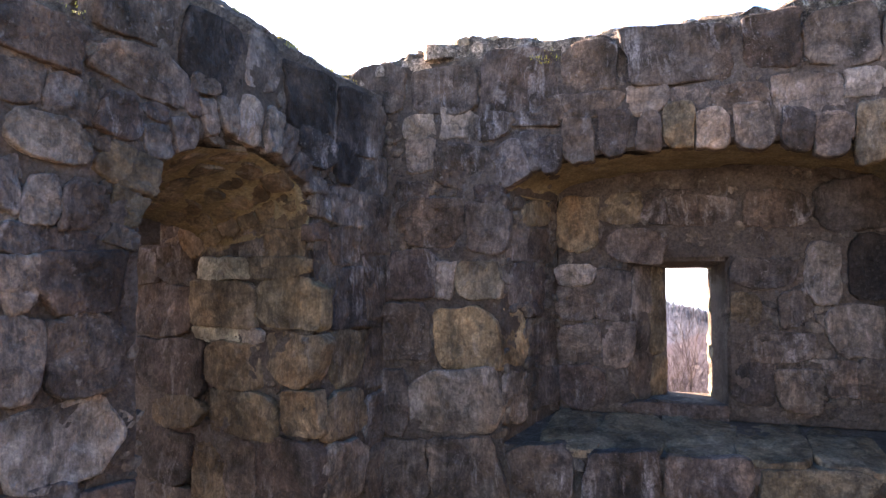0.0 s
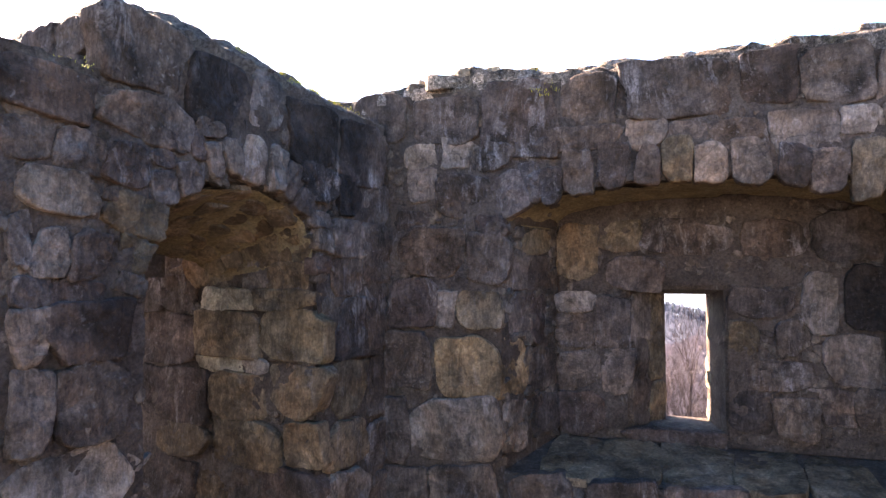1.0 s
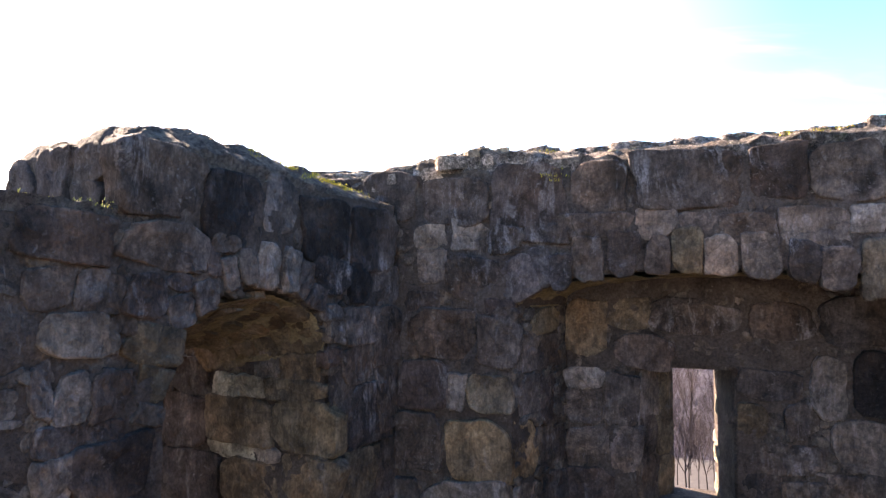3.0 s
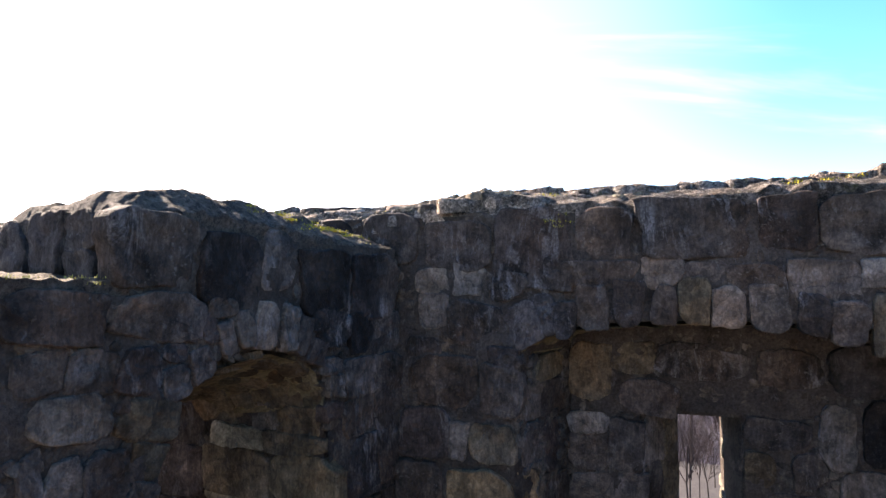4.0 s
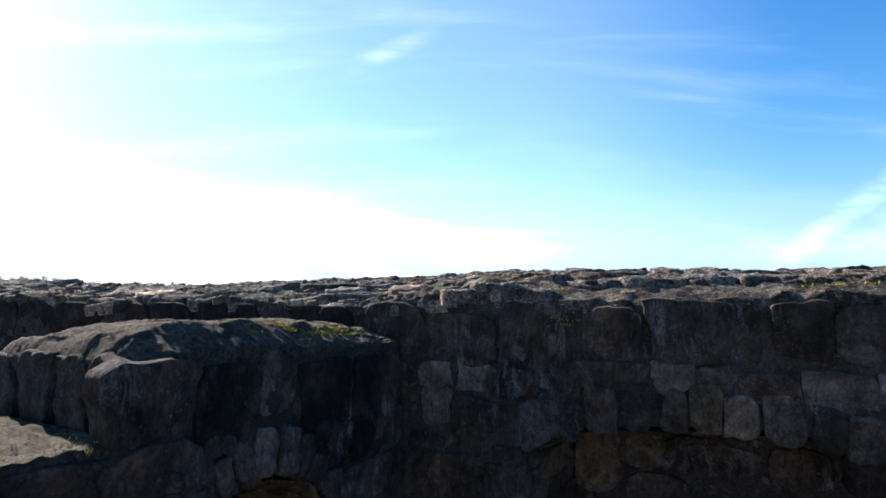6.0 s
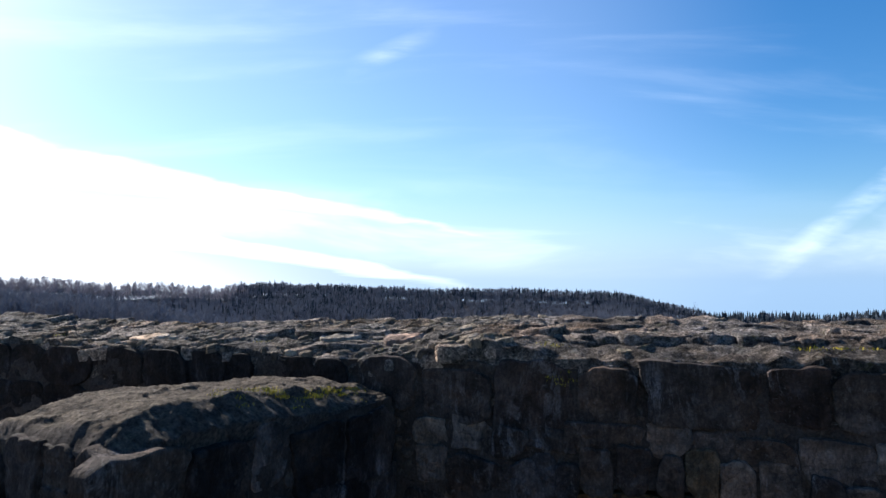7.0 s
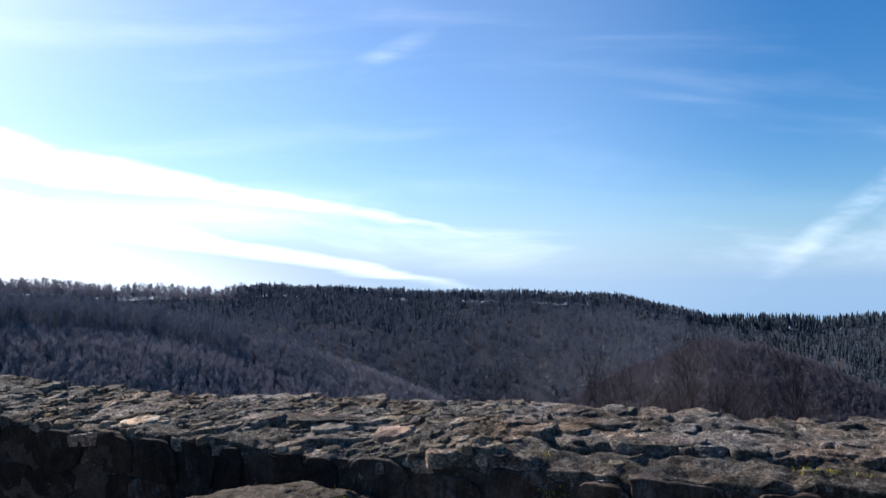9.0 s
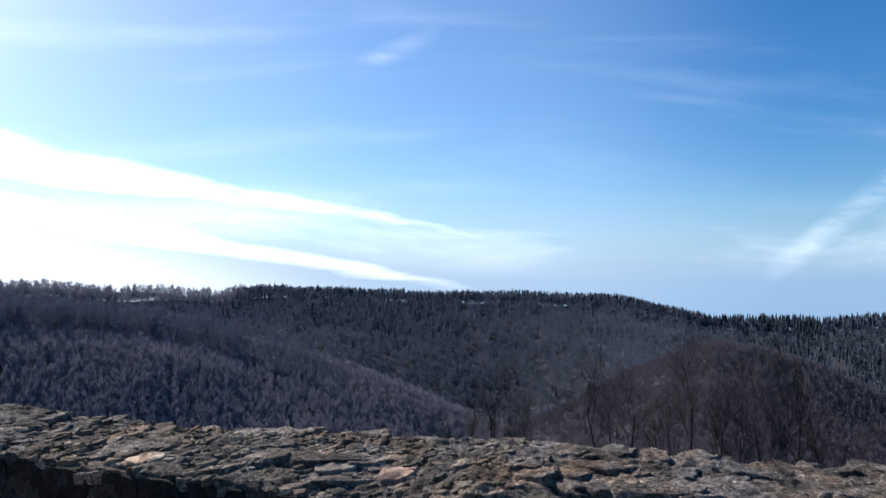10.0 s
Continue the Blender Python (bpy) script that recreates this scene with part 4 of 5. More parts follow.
# ---- cross wall ----
cross_wall = tagged(new("wall_west"), "lower ruined rubble-stone cross wall with arched niche", "wall", kind="structure")
bm = bmesh.new()
NL, NR, NZ = 0.56, 1.98, 3.12
cross_arch = arch_line(NL, NR, NZ, 0.46)
prism(bm, CROSS, [(-3.2, 0), (NL, 0), (NL, 3.9), (-3.2, 3.9)], MORTAR_W, 1.5)
prism(bm, CROSS, [(NR, 0), (2.86, 0), (2.86, 4.1), (NR, 4.1)], MORTAR_W, 0.6)
sunk = arch_line(NL, NR, 2.98, 0.20)
prism(bm, CROSS, [(0.3, 0), (0.60, 0), (0.60, 3.85), (0.3, 3.85)], 1.05, 2.5)
prism(bm, CROSS, [(0.3, 2.97), (1.5, 2.97), (1.5, 3.85), (0.3, 3.85)], 1.05, 2.4)
prism(bm, CROSS, [(NL, 2.95), (1.36, 2.95), (1.36, 4.1), (NL, 4.1)], 1.05, 1.47)
prism(bm, CROSS, cross_arch + [(NR, 4.1), (NL, 4.1)], MORTAR_W, 1.1, sunk + [(NR, 4.1), (NL, 4.1)])
bm.normal_update()
bmesh.ops.triangulate(bm, faces=bm.faces)
part("core", bm, MORTAR, cross_wall, "mortared rubble core", smooth=False)
bm = bmesh.new()
prism(bm, NICHE, [(-1.7, 0), (0.99, 0), (0.99, 3.8), (-1.7, 3.8)], MORTAR_W, 0.35)
bm.normal_update()
bmesh.ops.triangulate(bm, faces=bm.faces)
part("niche_back", bm, MORTAR, cross_wall, "mortared back of the niche", smooth=False)

def in_niche(s, z):
    if not NL < s < NR:
        return False
    a = math.acos(max(-1, min(1, ((NL + NR) / 2 - s) / ((NR - NL) / 2))))
    return z < NZ + 0.46 * math.sin(a) ** 0.75 + 0.02


skin("mortar", cross_wall, CROSS, -0.5, 2.85, 1.3, 4.28, 0.004, 4, MORTAR, lambda s, z: not in_niche(s, z) and (s > 0.36 or z < 3.95))
skin("mortar", cross_wall, NICHE, -0.7, 0.99, 1.3, 3.5, 0.004, 5, MORTAR)
lay_rows(cross_wall, CROSS, CROSS_TOP)
lay_rows(cross_wall, CROSS, CROSS_UPPER, 0.0, 0.012, 0.055, 3.4)
RING = [
    (0.83, 3.54, 0.15, 0.19, -12, "g"), (1.00, 3.68, 0.10, 0.21, -17, "g"), (1.15, 3.72, 0.12, 0.25, -5, "g"), (1.33, 3.73, 0.20, 0.29, -1, "g"),
    (1.53, 3.71, 0.13, 0.29, 7, "p"), (1.67, 3.64, 0.13, 0.28, 10, "g"), (1.83, 3.51, 0.17, 0.18, 25, "g"), (1.98, 3.40, 0.19, 0.12, -1, "g"),
    (2.04, 3.25, 0.20, 0.16, 10, "p"), (0.88, 3.74, 0.09, 0.18, -14, "d"),
    (0.72, 3.74, 0.14, 0.10, 12, "d"), (1.86, 3.72, 0.15, 0.16, 20, "d"), (2.03, 3.07, 0.17, 0.13, 0, "d"),
]
lay_rows(cross_wall, CROSS, RING, 0.0, 0.024, 0.022, 4.2)
lay_rows(cross_wall, CROSS, CROSS_CORNER)
lay_rows(cross_wall, CROSS, CROSS_LOW, 0.0, 0.024)
lay_rows(cross_wall, NICHE, NICHE_BACK, 0.0, 0.012)
lay_rows(cross_wall, NICHE, NICHE_LOW)
pebbles("pinning", cross_wall, CROSS, -0.4, 2.85, 1.4, 4.2, 1300, CROSS_TOP + CROSS_UPPER + RING + CROSS_CORNER + CROSS_LOW, 13, 0.015,
        lambda s, z: not (s < 0.4 and z > 3.9) and not (NL < s < NR and z < NZ + 0.46 * max(0.0, 1 - ((s - 1.27) / 0.71) ** 2) ** 0.5))
pebbles("pinning", cross_wall, NICHE, -0.6, 0.95, 1.4, 3.5, 700, NICHE_BACK + NICHE_LOW, 14, 0.015)
# vault of the niche: a coat of ochre rubble sinking to the back
def vault_point(a, w):
    k = w / 1.1
    p = Vector((a * 2.6, w * 3.4, 40))
    d = 0.022 * noise.noise(p) + 0.016 * noise.noise(p * 2.6) + 0.010 * noise.noise(p * 6)
    return CROSS.at(1.27 - (0.68 - d) * math.cos(a), (3.09 - 0.14 * k) + (0.45 - 0.27 * k - d) * math.sin(a) ** 0.75, w)


bm = bmesh.new()
rows = [[bm.verts.new(vault_point(math.pi * i / 60, 0.03 + 1.05 * j / 44)) for j in range(45)] for i in range(61)]
for i in range(60):
    for j in range(44):
        bm.faces.new((rows[i][j], rows[i + 1][j], rows[i + 1][j + 1], rows[i][j + 1]))
part("vault", bm, VAULT, cross_wall, "ochre plastered rubble vault of the niche")
for i in range(9):
    for j in range(5):
        a = math.pi * (i + 0.5) / 9
        w = 0.13 + 0.19 * j + 0.06 * (i % 2)
        m = Matrix.Translation(vault_point(a, w)) @ CROSS.place(0, 0).to_3x3().to_4x4() @ pose(0, 0, 0, -16 * math.sin(a), math.degrees(a) - 90, 0) @ pose(0, 0, 0, 90, 0, 0)
        lay_stone(cross_wall, m, 0.24, 0.20, OCHRE, 0.05, 0.006, 4, 0.10, "stone", 16)

# end of the raised part, above the turfed step
END = Face(CROSS.at(0.36, 0, 1.5).xy, CROSS.inward.xy * -1)
bm = bmesh.new()
prism(bm, END, [(0.2, 3.8), (1.46, 3.8), (1.46, 4.36), (1.2, 4.42), (0.6, 4.40), (0.25, 4.25)], 0.05, 0.5)
bm.normal_update()
bmesh.ops.triangulate(bm, faces=bm.faces)
part("end_core", bm, MORTAR, cross_wall, smooth=False)
for s, z, ww, hh, turn, kind in ((1.36, 4.19, 0.30, 0.44, 4, "d"), (1.08, 4.29, 0.36, 0.26, -8, "d"), (0.74, 4.22, 0.40, 0.46, 3, "d"), (0.40, 4.16, 0.36, 0.44, 8, "d"), (1.08, 4.06, 0.34, 0.26, 0, "d")):
    lay_stone(cross_wall, END.place(s, z, 0.03, turn), ww, hh, KINDS[kind], 0.12, 0.03, 4, 0.10)

# rounded turf cap of the raised part
bm = bmesh.new()
NS, NW = 200, 90
grid = []
for i in range(NS + 1):
    s = 0.37 + 2.51 * i / NS
    row = []
    for j in range(-3, NW + 3):
        k = min(max(j, 0), NW) / NW
        w = 0.02 + (cross_back(s) - 0.02) * k
        z = cross_crest(s) - front_fall(s) * max(0.0, 1 - w / 0.22) - 0.10 * max(0.0, 1 - (cross_back(s) - w) / 0.25) ** 2
        z -= 0.10 * max(0.0, 1 - (s - 0.37) / 0.10) ** 2 + 0.06 * (w / 1.4) ** 1.3
        z += 0.07 * max(-0.8, min(1.0, (s - 1.3) / 0.9)) * min(1.0, w / 0.7)
        z += 0.025 * noise.noise(Vector((s * 2.2, w * 2.6, 5))) + 0.010 * noise.cell(Vector((s * 5 + noise.noise(Vector((s * 2, w * 2, 0))), w * 6, 0.5))) + 0.020 * noise.noise(Vector((s * 6, w * 6, 9))) + 0.036 * (0.3 - abs(noise.noise(Vector((s * 6, w * 3.5, 6))))) + 0.018 * (0.3 - abs(noise.noise(Vector((s * 17, w * 13, 2))))) + 0.006 * noise.noise(Vector((s * 36, w * 36, 2)))
        if j < 0:
            z -= (0, 0.06, 0.16, 0.3)[-j]
        if j > NW:
            z -= 0.25 if j == NW + 1 else 1.2
        ww = w + (0.012 * -j if j < 0 else 0) + 0.02 * noise.noise(Vector((s * 8, j * 0.2, 7))) + 0.018 * noise.noise(Vector((s * 5, z * 5, 3))) * (1 if j < 12 else 0) + 0.015 * noise.noise(Vector((s * 9, z * 9, 3)))
        row.append(bm.verts.new(CROSS.at(s, z, ww)))
    grid.append(row)
for i in range(NS):
    for j in range(len(grid[0]) - 1):
        bm.faces.new((grid[i][j], grid[i + 1][j], grid[i + 1][j + 1], grid[i][j + 1]))
ends = [v for v in grid[0]]
low = [bm.verts.new(v.co - Vector((0, 0, 0.5)) + CROSS.u * 0.10) for v in ends]
for a in range(len(ends) - 1):
    bm.faces.new((ends[a], ends[a + 1], low[a + 1], low[a]))
part("cap", bm, CAPROCK, cross_wall, "rounded dry turf and lichen cap")

# turfed step
bm = bmesh.new()
NS, NW = 120, 40
grid = []
for i in range(NS + 1):
    s = -2.6 + 3.05 * i / NS
    row = []
    for j in range(-2, NW + 1):
        w = 0.0 + 1.5 * max(j, 0) / NW
        z = 4.025 + 0.02 * min(1.0, w / 0.5)
        z += 0.03 * noise.noise(Vector((s * 3, w * 3, 15))) + 0.022 * (0.3 - abs(noise.noise(Vector((s * 7, w * 7, 9))))) + 0.014 * noise.noise(Vector((s * 15, w * 15, 9))) - 0.05 * max(0.0, 1 - (0.45 - s) / 0.2) ** 2
        if j < 0:
            z -= 0.06 if j == -1 else 0.25
        row.append(bm.verts.new(CROSS.at(s, z, w + 0.02 * noise.noise(Vector((s * 6, 1, 3))) + (0.02 if j < 0 else 0))))
    grid.append(row)
for i in range(NS):
    for j in range(len(grid[0]) - 1):
        bm.faces.new((grid[i][j], grid[i + 1][j], grid[i + 1][j + 1], grid[i][j + 1]))
part("step_turf", bm, CAPROCK, cross_wall, "step of dry turf with grass")


# ---- moss and grass ----
def blades(name, spots, seed, label, material, tall=(0.02, 0.05), spread=0.05):
    rnd = random.Random(seed)
    pieces = []
    for p, n in spots:
        for _ in range(n):
            b = Vector(p) + Vector((rnd.gauss(0, spread), rnd.gauss(0, spread), rnd.uniform(-0.006, 0.004)))
            h, a, lean = rnd.uniform(*tall), rnd.uniform(0, math.tau), rnd.uniform(0.1, 0.8)
            side = Vector((math.cos(a), math.sin(a), 0)) * rnd.uniform(0.0015, 0.0035)
            tip = b + Vector((-math.sin(a) * lean * h, math.cos(a) * lean * h, h))
            mid = b.lerp(tip, 0.5) + Vector((0, 0, h * 0.15))
            pieces.append((np.array([b - side, b + side, mid + side * 0.8, mid - side * 0.8, tip]), [(0, 1, 2, 3), (3, 2, 4)]))
    return tagged(joined(name, pieces, material, None, False), label, name, kind="stuff")


def on_cross(s, w):
    return CROSS.at(s, cross_crest(s) - front_fall(s) * max(0.0, 1 - w / 0.22) + 0.004, w)


rnd = random.Random(5)
blades("grass", [(CROSS.at(rnd.uniform(-0.3, 0.3), 4.03, rnd.uniform(0.0, 0.7)), 5) for _ in range(50)] + [(CROSS.at(0.2 + rnd.uniform(-0.1, 0.05), 4.0, rnd.uniform(0, 0.06)), 14) for _ in range(6)],
       1, "short dry yellow grass on the wall step", GRASS, (0.008, 0.022), 0.03)
blades("moss", [(on_cross(rnd.uniform(1.2, 2.7), rnd.uniform(0.03, 0.4)), 26) for _ in range(36)] + [(on_cross(rnd.uniform(1.7, 2.75), rnd.uniform(0.15, 0.30)), 46) for _ in range(30)]
       + [(FAR.at(s, far_top(s, 0.12), 0.12 + rnd.uniform(0, 0.2)), 16) for s in (1.25, 1.32, 3.1, 3.2, 3.35, 3.5, -0.2, -2.9, -4.1, -1.5) for _ in range(2)]
       + [(FAR.at(1.40 + rnd.uniform(-0.06, 0.06), 4.48 + rnd.uniform(-0.09, 0.09), -0.035), 12) for _ in range(7)],
       2, "yellow-green moss cushions on the wall tops", MOSS, (0.008, 0.020), 0.035)

# ---- ground and hills: one sheet ----
NEAR_R, FAR_R = 420.0, 950.0
PX = 1119.7


def near_line(x):
    return span(x, (-400, 0, 150, 250, 350, 450, 580, 680, 780, 850, 920, 1000, 1100, 1180, 1250, 1330, 1450, 1568, 1900),
                (555, 562, 565, 568, 588, 615, 640, 675, 715, 742, 755, 720, 668, 634, 614, 622, 660, 706, 780))


def far_line(x):
    return span(x, (-400, 0, 200, 400, 425, 490, 620, 780, 900, 1000, 1100, 1200, 1250, 1300, 1400, 1568, 1900),
                (512, 515, 522, 528, 522, 517, 519, 529, 529, 531, 538, 556, 574, 577, 580, 574, 570))


def ground_z(x, y):
    r = math.hypot(x, y)
    az = math.atan2(x, y)
    fade = max(0.0, min(1.0, (math.radians(75) - abs(az)) / math.radians(25)))
    col = 784 + PX * math.tan(max(-1.0, min(1.0, az)))
    c = math.cos(max(-1.0, min(1.0, az)))
    z1 = 6 - NEAR_R * c * (near_line(col) - 495) / PX
    z2 = 6 - FAR_R * c * (far_line(col) - 495) / PX
    z1 = z1 * fade - 60 * (1 - fade)
    z2 = z2 * fade - 60 * (1 - fade)
    z = span(r, (0, 9, 40, 90, 170, 250, NEAR_R - 60, NEAR_R, NEAR_R + 60, 600, FAR_R - 60, FAR_R, FAR_R + 80, 1500, 4800),
             (0, 0, -9, -21, -52, -86, z1 - 14, z1, z1 - 12, min(z1, z2) - 40, z2 - 16, z2, z2 - 10, z2 - 90, -420))
    if r > 12:
        z += min(1, r / 200) * 5 * noise.noise(Vector((x / 70, y / 70, 0)))
    return z


verts, faces = [], []
NA, NR_ = 300, 90
radii = [0.0] + [6 * (4800 / 6) ** (k / (NR_ - 1)) for k in range(NR_)]
for i in range(NA):
    t = i / NA
    az = math.tau * (t - 0.5)
    az = az * (0.45 + 0.55 * abs(az) / math.pi)
    for r in radii:
        x, y = math.sin(az) * r, math.cos(az) * r
        verts.append((x, y, ground_z(x, y)))
K = len(radii)
for i in range(NA):
    for k in range(K - 1):
        faces.append((i * K + k, i * K + k + 1, ((i + 1) % NA) * K + k + 1, ((i + 1) % NA) * K + k))
me = bpy.data.meshes.new("ground")
me.from_pydata(verts, [], faces)
me.shade_smooth()
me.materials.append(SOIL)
tagged(new("ground", me), "leaf-littered hillside and wooded valley ground, haze-tinted far off", "ground", kind="structure")


# ---- unseen courtyard floor, added pale to bounce sunlight onto the walls ----
bm = bmesh.new()
ring = [bm.verts.new((14 * math.cos(math.tau * k / 24), -6 + 13 * math.sin(math.tau * k / 24), 0.03)) for k in range(24)]
bm.faces.new(ring)
tagged(part("floor", bm, BOUNCE_YARD, None, "", False), "unseen trodden gravel courtyard floor, pale to bounce light", "floor", kind="structure")


# ---- plain unseen east wall, added to close the courtyard and darken the cross wall ----
for name, at, along, length in (("wall_east", FAR.at(5.3, 0).xy, (-0.15, -1.0), 9.5),):
    bm = bmesh.new()
    prism(bm, Face(at, along), [(0, 0), (length, 0), (length, 4.5), (0, 4.5)], -0.4, 0.4)
    tagged(part(name, bm, PLAIN_WALL, None, "", False), "unseen added courtyard wall that darkens the cross wall", "wall", kind="structure")


# ---- woods on the hills ----
def bare_template(seed, blades_n=30):
    """A slim winter tree: a straight trunk and a fuzz of short upswept branches."""
    rnd = random.Random(seed)
    v, f = [], []
    for k in range(3):
        a = math.tau * k / 3
        v.append((0.011 * math.cos(a), 0.011 * math.sin(a), -0.05))
    v.append((0, 0, 0.94))
    f += [(0, 1, 3), (1, 2, 3), (2, 0, 3)]
    for _ in range(blades_n):
        h = rnd.uniform(0.32, 0.90)
        a, up = rnd.uniform(0, math.tau), rnd.uniform(0.05, 0.16)
        out = rnd.uniform(0.05, 0.16) * (1.35 - h)
        wx, wy = -math.sin(a) * 0.007, math.cos(a) * 0.007
        b = len(v)
        v += [(wx * 0.5, wy * 0.5, h), (-wx * 0.5, -wy * 0.5, h - 0.015), (math.cos(a) * out, math.sin(a) * out, min(1.02, h + up))]
        f.append((b, b + 1, b + 2))
        a2 = a + rnd.uniform(-1.4, 1.4)
        b = len(v)
        mx, my, mz = math.cos(a) * out * 0.6, math.sin(a) * out * 0.6, h + up * 0.6
        v += [(mx + wx, my + wy, mz), (mx - wx, my - wy, mz - 0.01), (mx + math.cos(a2) * out * 0.7, my + math.sin(a2) * out * 0.7, min(1.03, mz + up * 0.8))]
        f.append((b, b + 1, b + 2))
    return np.array(v), f


def crown_template(seed, n=40, wide=0.25, fine=0.012):
    """A rounded winter crown: a short trunk and a dome of fine upswept twigs."""
    rnd = random.Random(seed)
    v, f = [], []
    for k in range(3):
        a = math.tau * k / 3
        v.append((0.010 * math.cos(a), 0.010 * math.sin(a), -0.05))
    v.append((0, 0, 0.8))
    f += [(0, 1, 3), (1, 2, 3), (2, 0, 3)]
    lean = (rnd.uniform(-0.04, 0.04), rnd.uniform(-0.04, 0.04))
    for _ in range(n):
        a, u = rnd.uniform(0, math.tau), rnd.uniform(-0.55, 1.0)
        r = wide * math.sqrt(max(0.0, 1 - u * u)) * rnd.uniform(0.75, 1.12)
        ex, ey, ez = math.cos(a) * r + lean[0], math.sin(a) * r + lean[1], 0.60 + 0.37 * u * rnd.uniform(0.88, 1.06)
        for q in range(2):
            sx, sy, sz = ex * rnd.uniform(0.35, 0.75), ey * rnd.uniform(0.35, 0.75), ez - rnd.uniform(0.08, 0.20)
            b2 = rnd.uniform(0, math.tau)
            wx, wy = math.cos(b2) * fine, math.sin(b2) * fine
            b = len(v)
            v += [(sx + wx, sy + wy, sz), (sx - wx, sy - wy, sz), (ex + rnd.uniform(-0.03, 0.03), ey + rnd.uniform(-0.03, 0.03), ez + rnd.uniform(-0.03, 0.02))]
            f.append((b, b + 1, b + 2))
    return np.array(v), f


def conifer_template(seed):
    rnd = random.Random(seed)
    v, f = [], []
    for lo, hi, r in ((0.10, 0.48, 0.15), (0.30, 0.70, 0.115), (0.52, 0.88, 0.08), (0.74, 1.0, 0.045)):
        b = len(v)
        for k in range(7):
            a = math.tau * k / 7 + rnd.uniform(-0.25, 0.25)
            q = r * rnd.uniform(0.6, 1.2)
            v.append((math.cos(a) * q, math.sin(a) * q, lo + rnd.uniform(-0.03, 0.03)))
        v.append((0, 0, hi))
        f += [(b + k, b + (k + 1) % 7, b + 7) for k in range(7)]
    return np.array(v), f


def wood(name, templates, spots, material, label, seed, sink=0.02):
    rnd = random.Random(seed)
    pieces = []
    for x, y, h, wide in spots:
        v, f = templates[rnd.randrange(len(templates))]
        a = rnd.uniform(0, math.tau)
        turn = np.array([[math.cos(a), -math.sin(a), 0], [math.sin(a), math.cos(a), 0], [0, 0, 1]])
        q = (v @ turn.T) * np.array([h * wide, h * wide, h]) + np.array([x, y, ground_z(x, y) - sink * h])
        pieces.append((q, f))
    return tagged(joined(name, pieces, material, None, False), label, "forest", kind="stuff")


rnd = random.Random(99)
sky_spots, stand_spots, near_spots, ridge_spots, young_spots, fir_spots = [], [], [], [], [], []


def scatter(spots, n, x0, x1, r0, r1, fir, tall, wide=1.0):
    """n trees between two bearings and two distances; fir: the share of spruces, in clumps."""
    for _ in range(n):
        col, r = rnd.uniform(x0, x1), math.sqrt(rnd.uniform(r0 * r0, r1 * r1))
        az = math.atan((col - 784) / PX)
        x, y = math.sin(az) * r, math.cos(az) * r
        clump = noise.noise(Vector((x / 60, y / 60, 7))) * 0.6
        h = rnd.uniform(*tall)
        if rnd.random() < fir + clump * (0.5 if fir > 0.05 else 0):
            fir_spots.append((x, y, h, rnd.uniform(0.8, 1.3)))
        else:
            spots.append((x, y, h * 0.95, wide * rnd.uniform(0.8, 1.25)))


# skyline of the far hill
scatter(sky_spots, 620, -200, 440, 905, 985, 0.0, (18, 25), 1.0)
scatter(young_spots, 2600, -200, 460, 890, 980, 0.0, (7, 11), 1.4)
scatter(young_spots, 2200, 400, 1300, 925, 968, 0.0, (6, 9), 1.4)
scatter(young_spots, 2100, 420, 1260, 925, 975, 0.28, (14, 19))
scatter(young_spots, 900, 1230, 1800, 925, 985, 0.75, (15, 22))
# slopes of the far hill
scatter(young_spots, 9500, 330, 1300, 540, 930, 0.02, (10, 15), 1.15)
scatter(young_spots, 1500, 420, 820, 800, 940, 0.55, (10, 14), 1.1)
scatter(young_spots, 1500, 800, 1800, 885, 952, 0.3, (9, 13), 1.1)
scatter(young_spots, 2600, 1200, 1800, 600, 930, 0.85, (9, 13), 1.1)
scatter(young_spots, 1600, -200, 430, 640, 900, 0.2, (12, 18), 1.1)
# near hill and ridge
scatter(stand_spots, 1300, -250, 420, 385, 450, 0.0, (15, 19), 1.2)
scatter(stand_spots, 260, 400, 580, 375, 430, 0.0, (9, 14), 1.2)
scatter(near_spots, 9200, -250, 900, 270, 432, 0.0, (11, 15), 1.1)
scatter(ridge_spots, 7500, 850, 1800, 260, 450, 0.0, (8, 12), 1.15)
scatter(ridge_spots, 900, 960, 1600, 110, 270, 0.0, (6, 9), 1.1)
wood("forest", [bare_template(k) for k in range(6)], stand_spots, YOUNG, "stands of tall bare winter trees, tinted blue for haze", 1)
wood("forest", [crown_template(k + 80, 44, 0.17, 0.010) for k in range(6)], sky_spots, BARE, "row of bare haze-tinted winter trees on the skyline", 6)
wood("forest", [crown_template(k + 60, 34, 0.15, 0.008) for k in range(6)], near_spots, BARE, "bare winter woods covering the near hill, tinted violet-grey for haze", 4, 0.35)
wood("forest", [crown_template(k + 40, 34, 0.16, 0.008) for k in range(6)], ridge_spots, RIDGE, "bare haze-tinted purple-brown winter woods on the near ridge", 5, 0.3)
wood("forest", [crown_template(k + 20, 34, 0.24, 0.012) for k in range(6)], young_spots, YOUNG, "bare young beech woods on the far hill, tinted blue for haze", 3)
wood("forest", [conifer_template(k) for k in range(5)], fir_spots, NEEDLE, "dark haze-tinted spruce stands on the hills", 2)


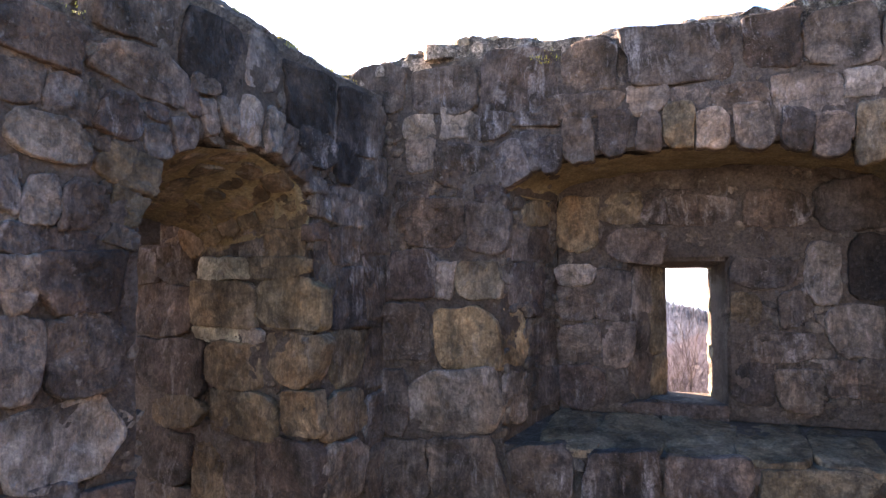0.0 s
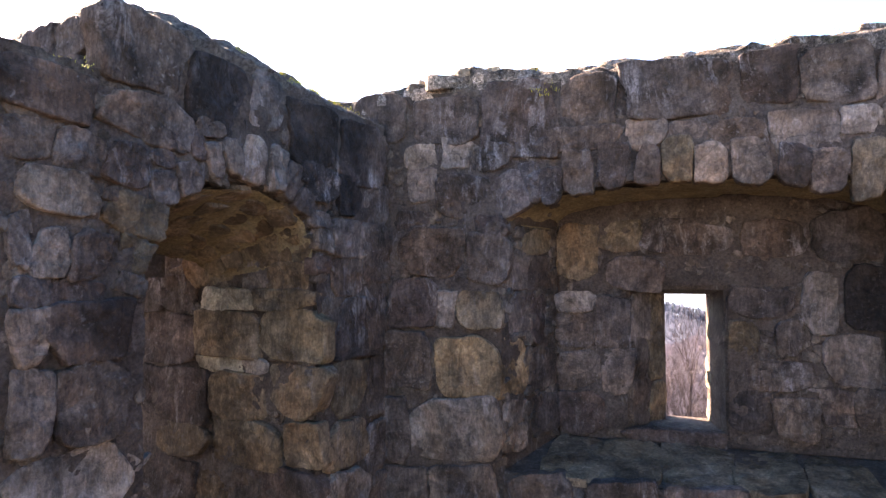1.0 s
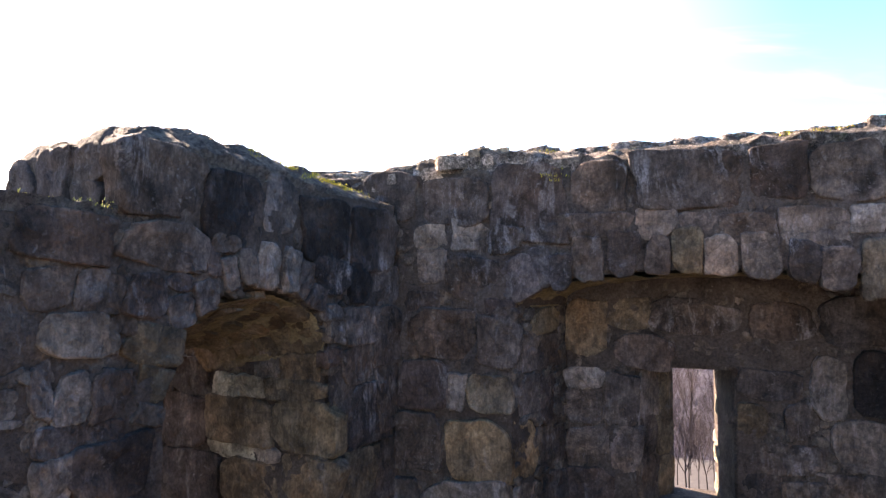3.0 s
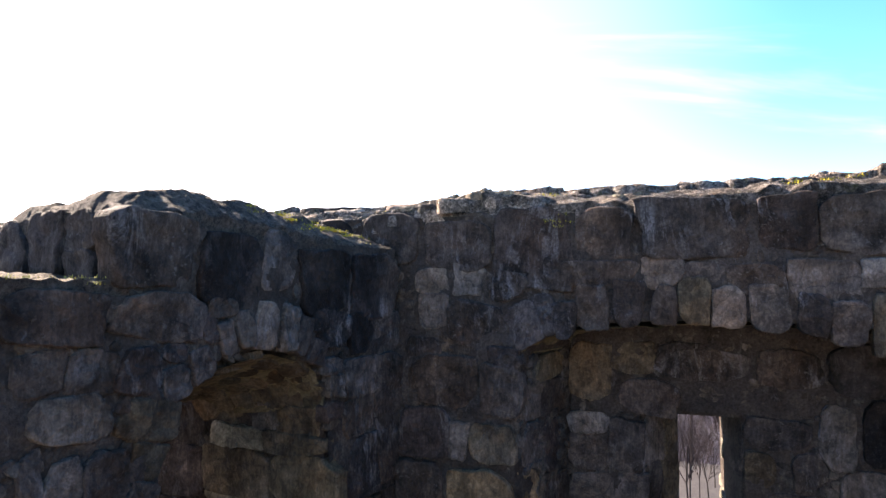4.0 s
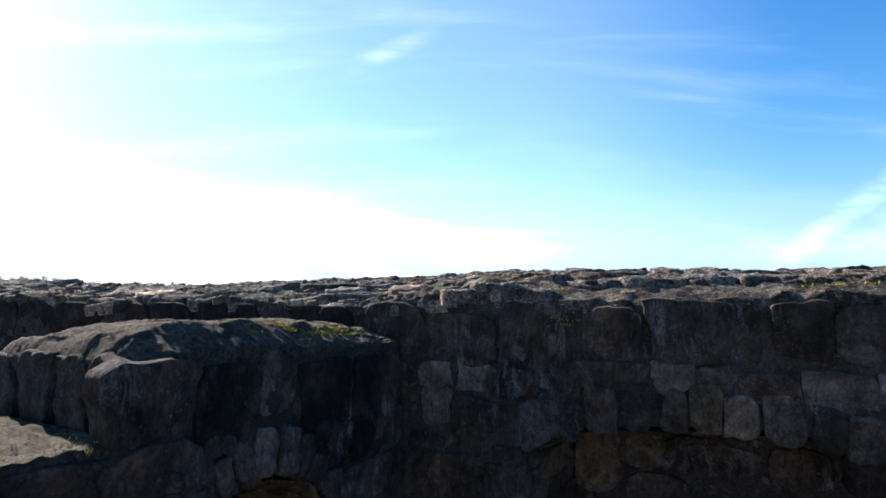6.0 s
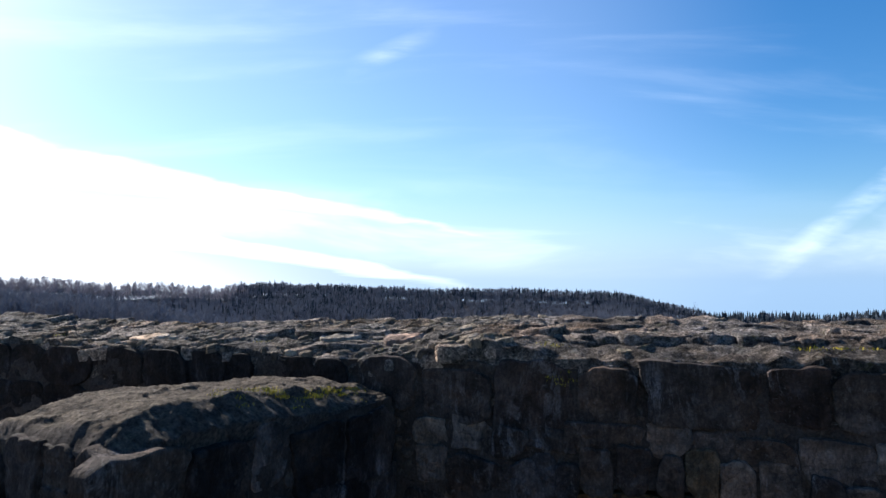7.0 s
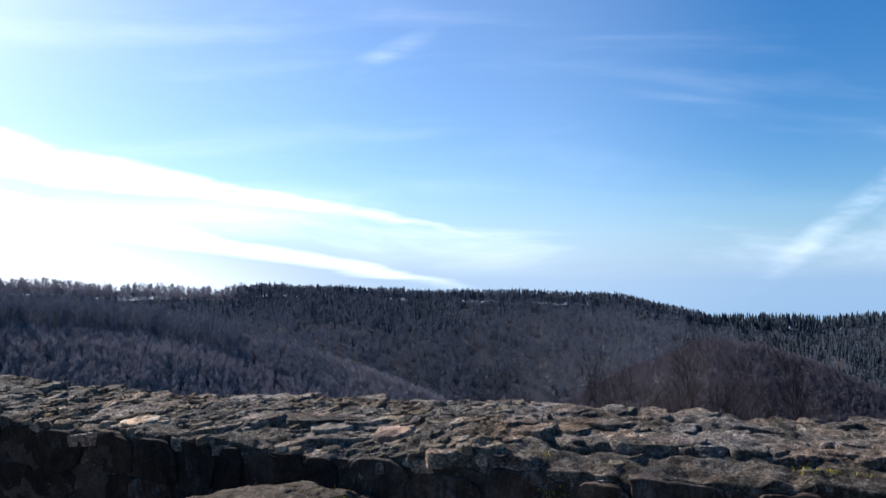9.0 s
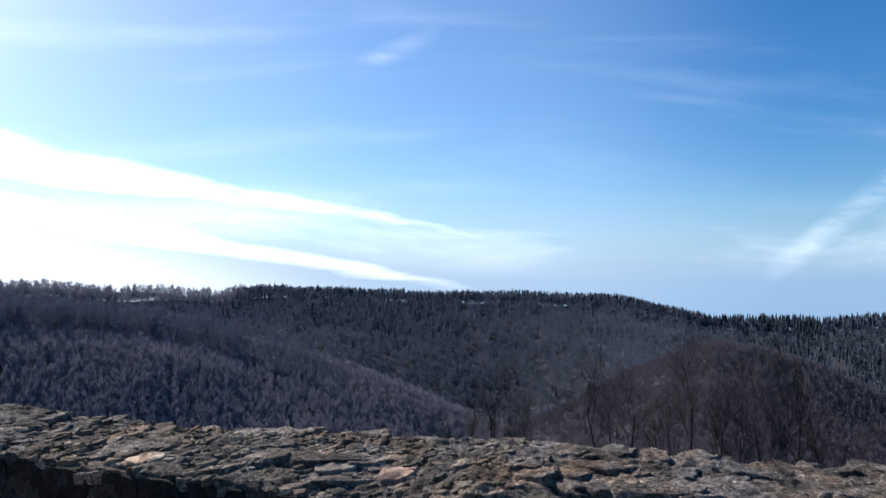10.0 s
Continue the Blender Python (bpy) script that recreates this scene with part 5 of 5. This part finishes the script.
# ---- bare trees on the slope below the wall ----
def tube(pieces, a, b, ra, rb, sides=4):
    d = (b - a).normalized()
    e = d.orthogonal().normalized()
    g = d.cross(e)
    v = []
    for p, r in ((a, ra), (b, rb)):
        for k in range(sides):
            t = math.tau * k / sides
            v.append(p + e * (math.cos(t) * r) + g * (math.sin(t) * r))
    pieces.append((np.array(v), [(k, (k + 1) % sides, sides + (k + 1) % sides, sides + k) for k in range(sides)]))


def bare_tree(seed, height):
    rnd = random.Random(seed)
    stem, twigs = [], []

    def grow(p, d, length, r, level):
        n = 4 if level < 2 else 3
        for k in range(n):
            q = p + d * (length / n)
            r2 = r * (0.86 if level else 0.9)
            tube(stem if level == 0 else twigs, p, q, max(r, 0.012), max(r2, 0.009), 6 if level == 0 else 3)
            if level < 4 and (k > 0 or level > 0):
                for _ in range(2 if level < 3 else 2):
                    if rnd.random() < 0.86:
                        a = rnd.uniform(0, math.tau)
                        e = d.orthogonal().normalized()
                        e = (e * math.cos(a) + d.cross(e) * math.sin(a))
                        nd = (d * rnd.uniform(0.75, 1.1) + e * rnd.uniform(0.45, 0.8) + Vector((0, 0, 0.32))).normalized()
                        grow(q, nd, length * rnd.uniform(0.42, 0.62), r2 * 0.6, level + 1)
            p, r = q, r2
            d = (d + Vector((rnd.gauss(0, 0.06), rnd.gauss(0, 0.06), 0.05))).normalized()
    grow(Vector((0, 0, -0.5)), Vector((0, 0, 1)), height * 0.78, height * 0.0115, 0)
    tree = tagged(new("tree"), "bare leafless deciduous tree on the slope", "tree", "trees below the wall")
    joined("trunk", stem, BARK, tree)
    joined("crown", twigs, TWIG, tree)
    return tree


trees = [bare_tree(k + 3, h) for k, h in enumerate((17, 15, 14))]
places = ((1215, 95, 0, 1.05), (1335, 98, 1, 1.0), (1395, 90, 2, 0.98), (1110, 96, 1, 0.98), (1050, 92, 2, 0.95), (1265, 104, 2, 1.1), (1160, 108, 1, 0.9), (870, 96, 0, 0.74), (925, 100, 2, 0.76), (830, 104, 1, 0.7), (1300, 112, 0, 0.95), (1440, 104, 1, 0.9), (1075, 101, 0, 0.8), (1370, 106, 2, 0.95), (1180, 99, 2, 0.9), (1490, 108, 0, 0.7), (895, 108, 2, 0.6), (790, 110, 0, 0.5), (1188, 50, 1, 0.30), (1224, 44, 2, 0.30), (1252, 56, 0, 0.28), (1206, 36, 1, 0.32), (1238, 38, 2, 0.30), (1212, 62, 0, 0.26), (1200, 28, 0, 0.24))
for k, (col, r, which, size) in enumerate(places):
    az = math.atan((col - 784) / PX)
    x, y = math.sin(az) * r, math.cos(az) * r
    size *= 0.86
    m = pose(x, y, ground_z(x, y), 0, 0, 77 * k) @ Matrix.Scale(size, 4)
    if k < 3:
        trees[k if k == which else which].matrix_basis = m
    else:
        t = copy_thing(trees[which], m)
        t.scale = (size, size, size)
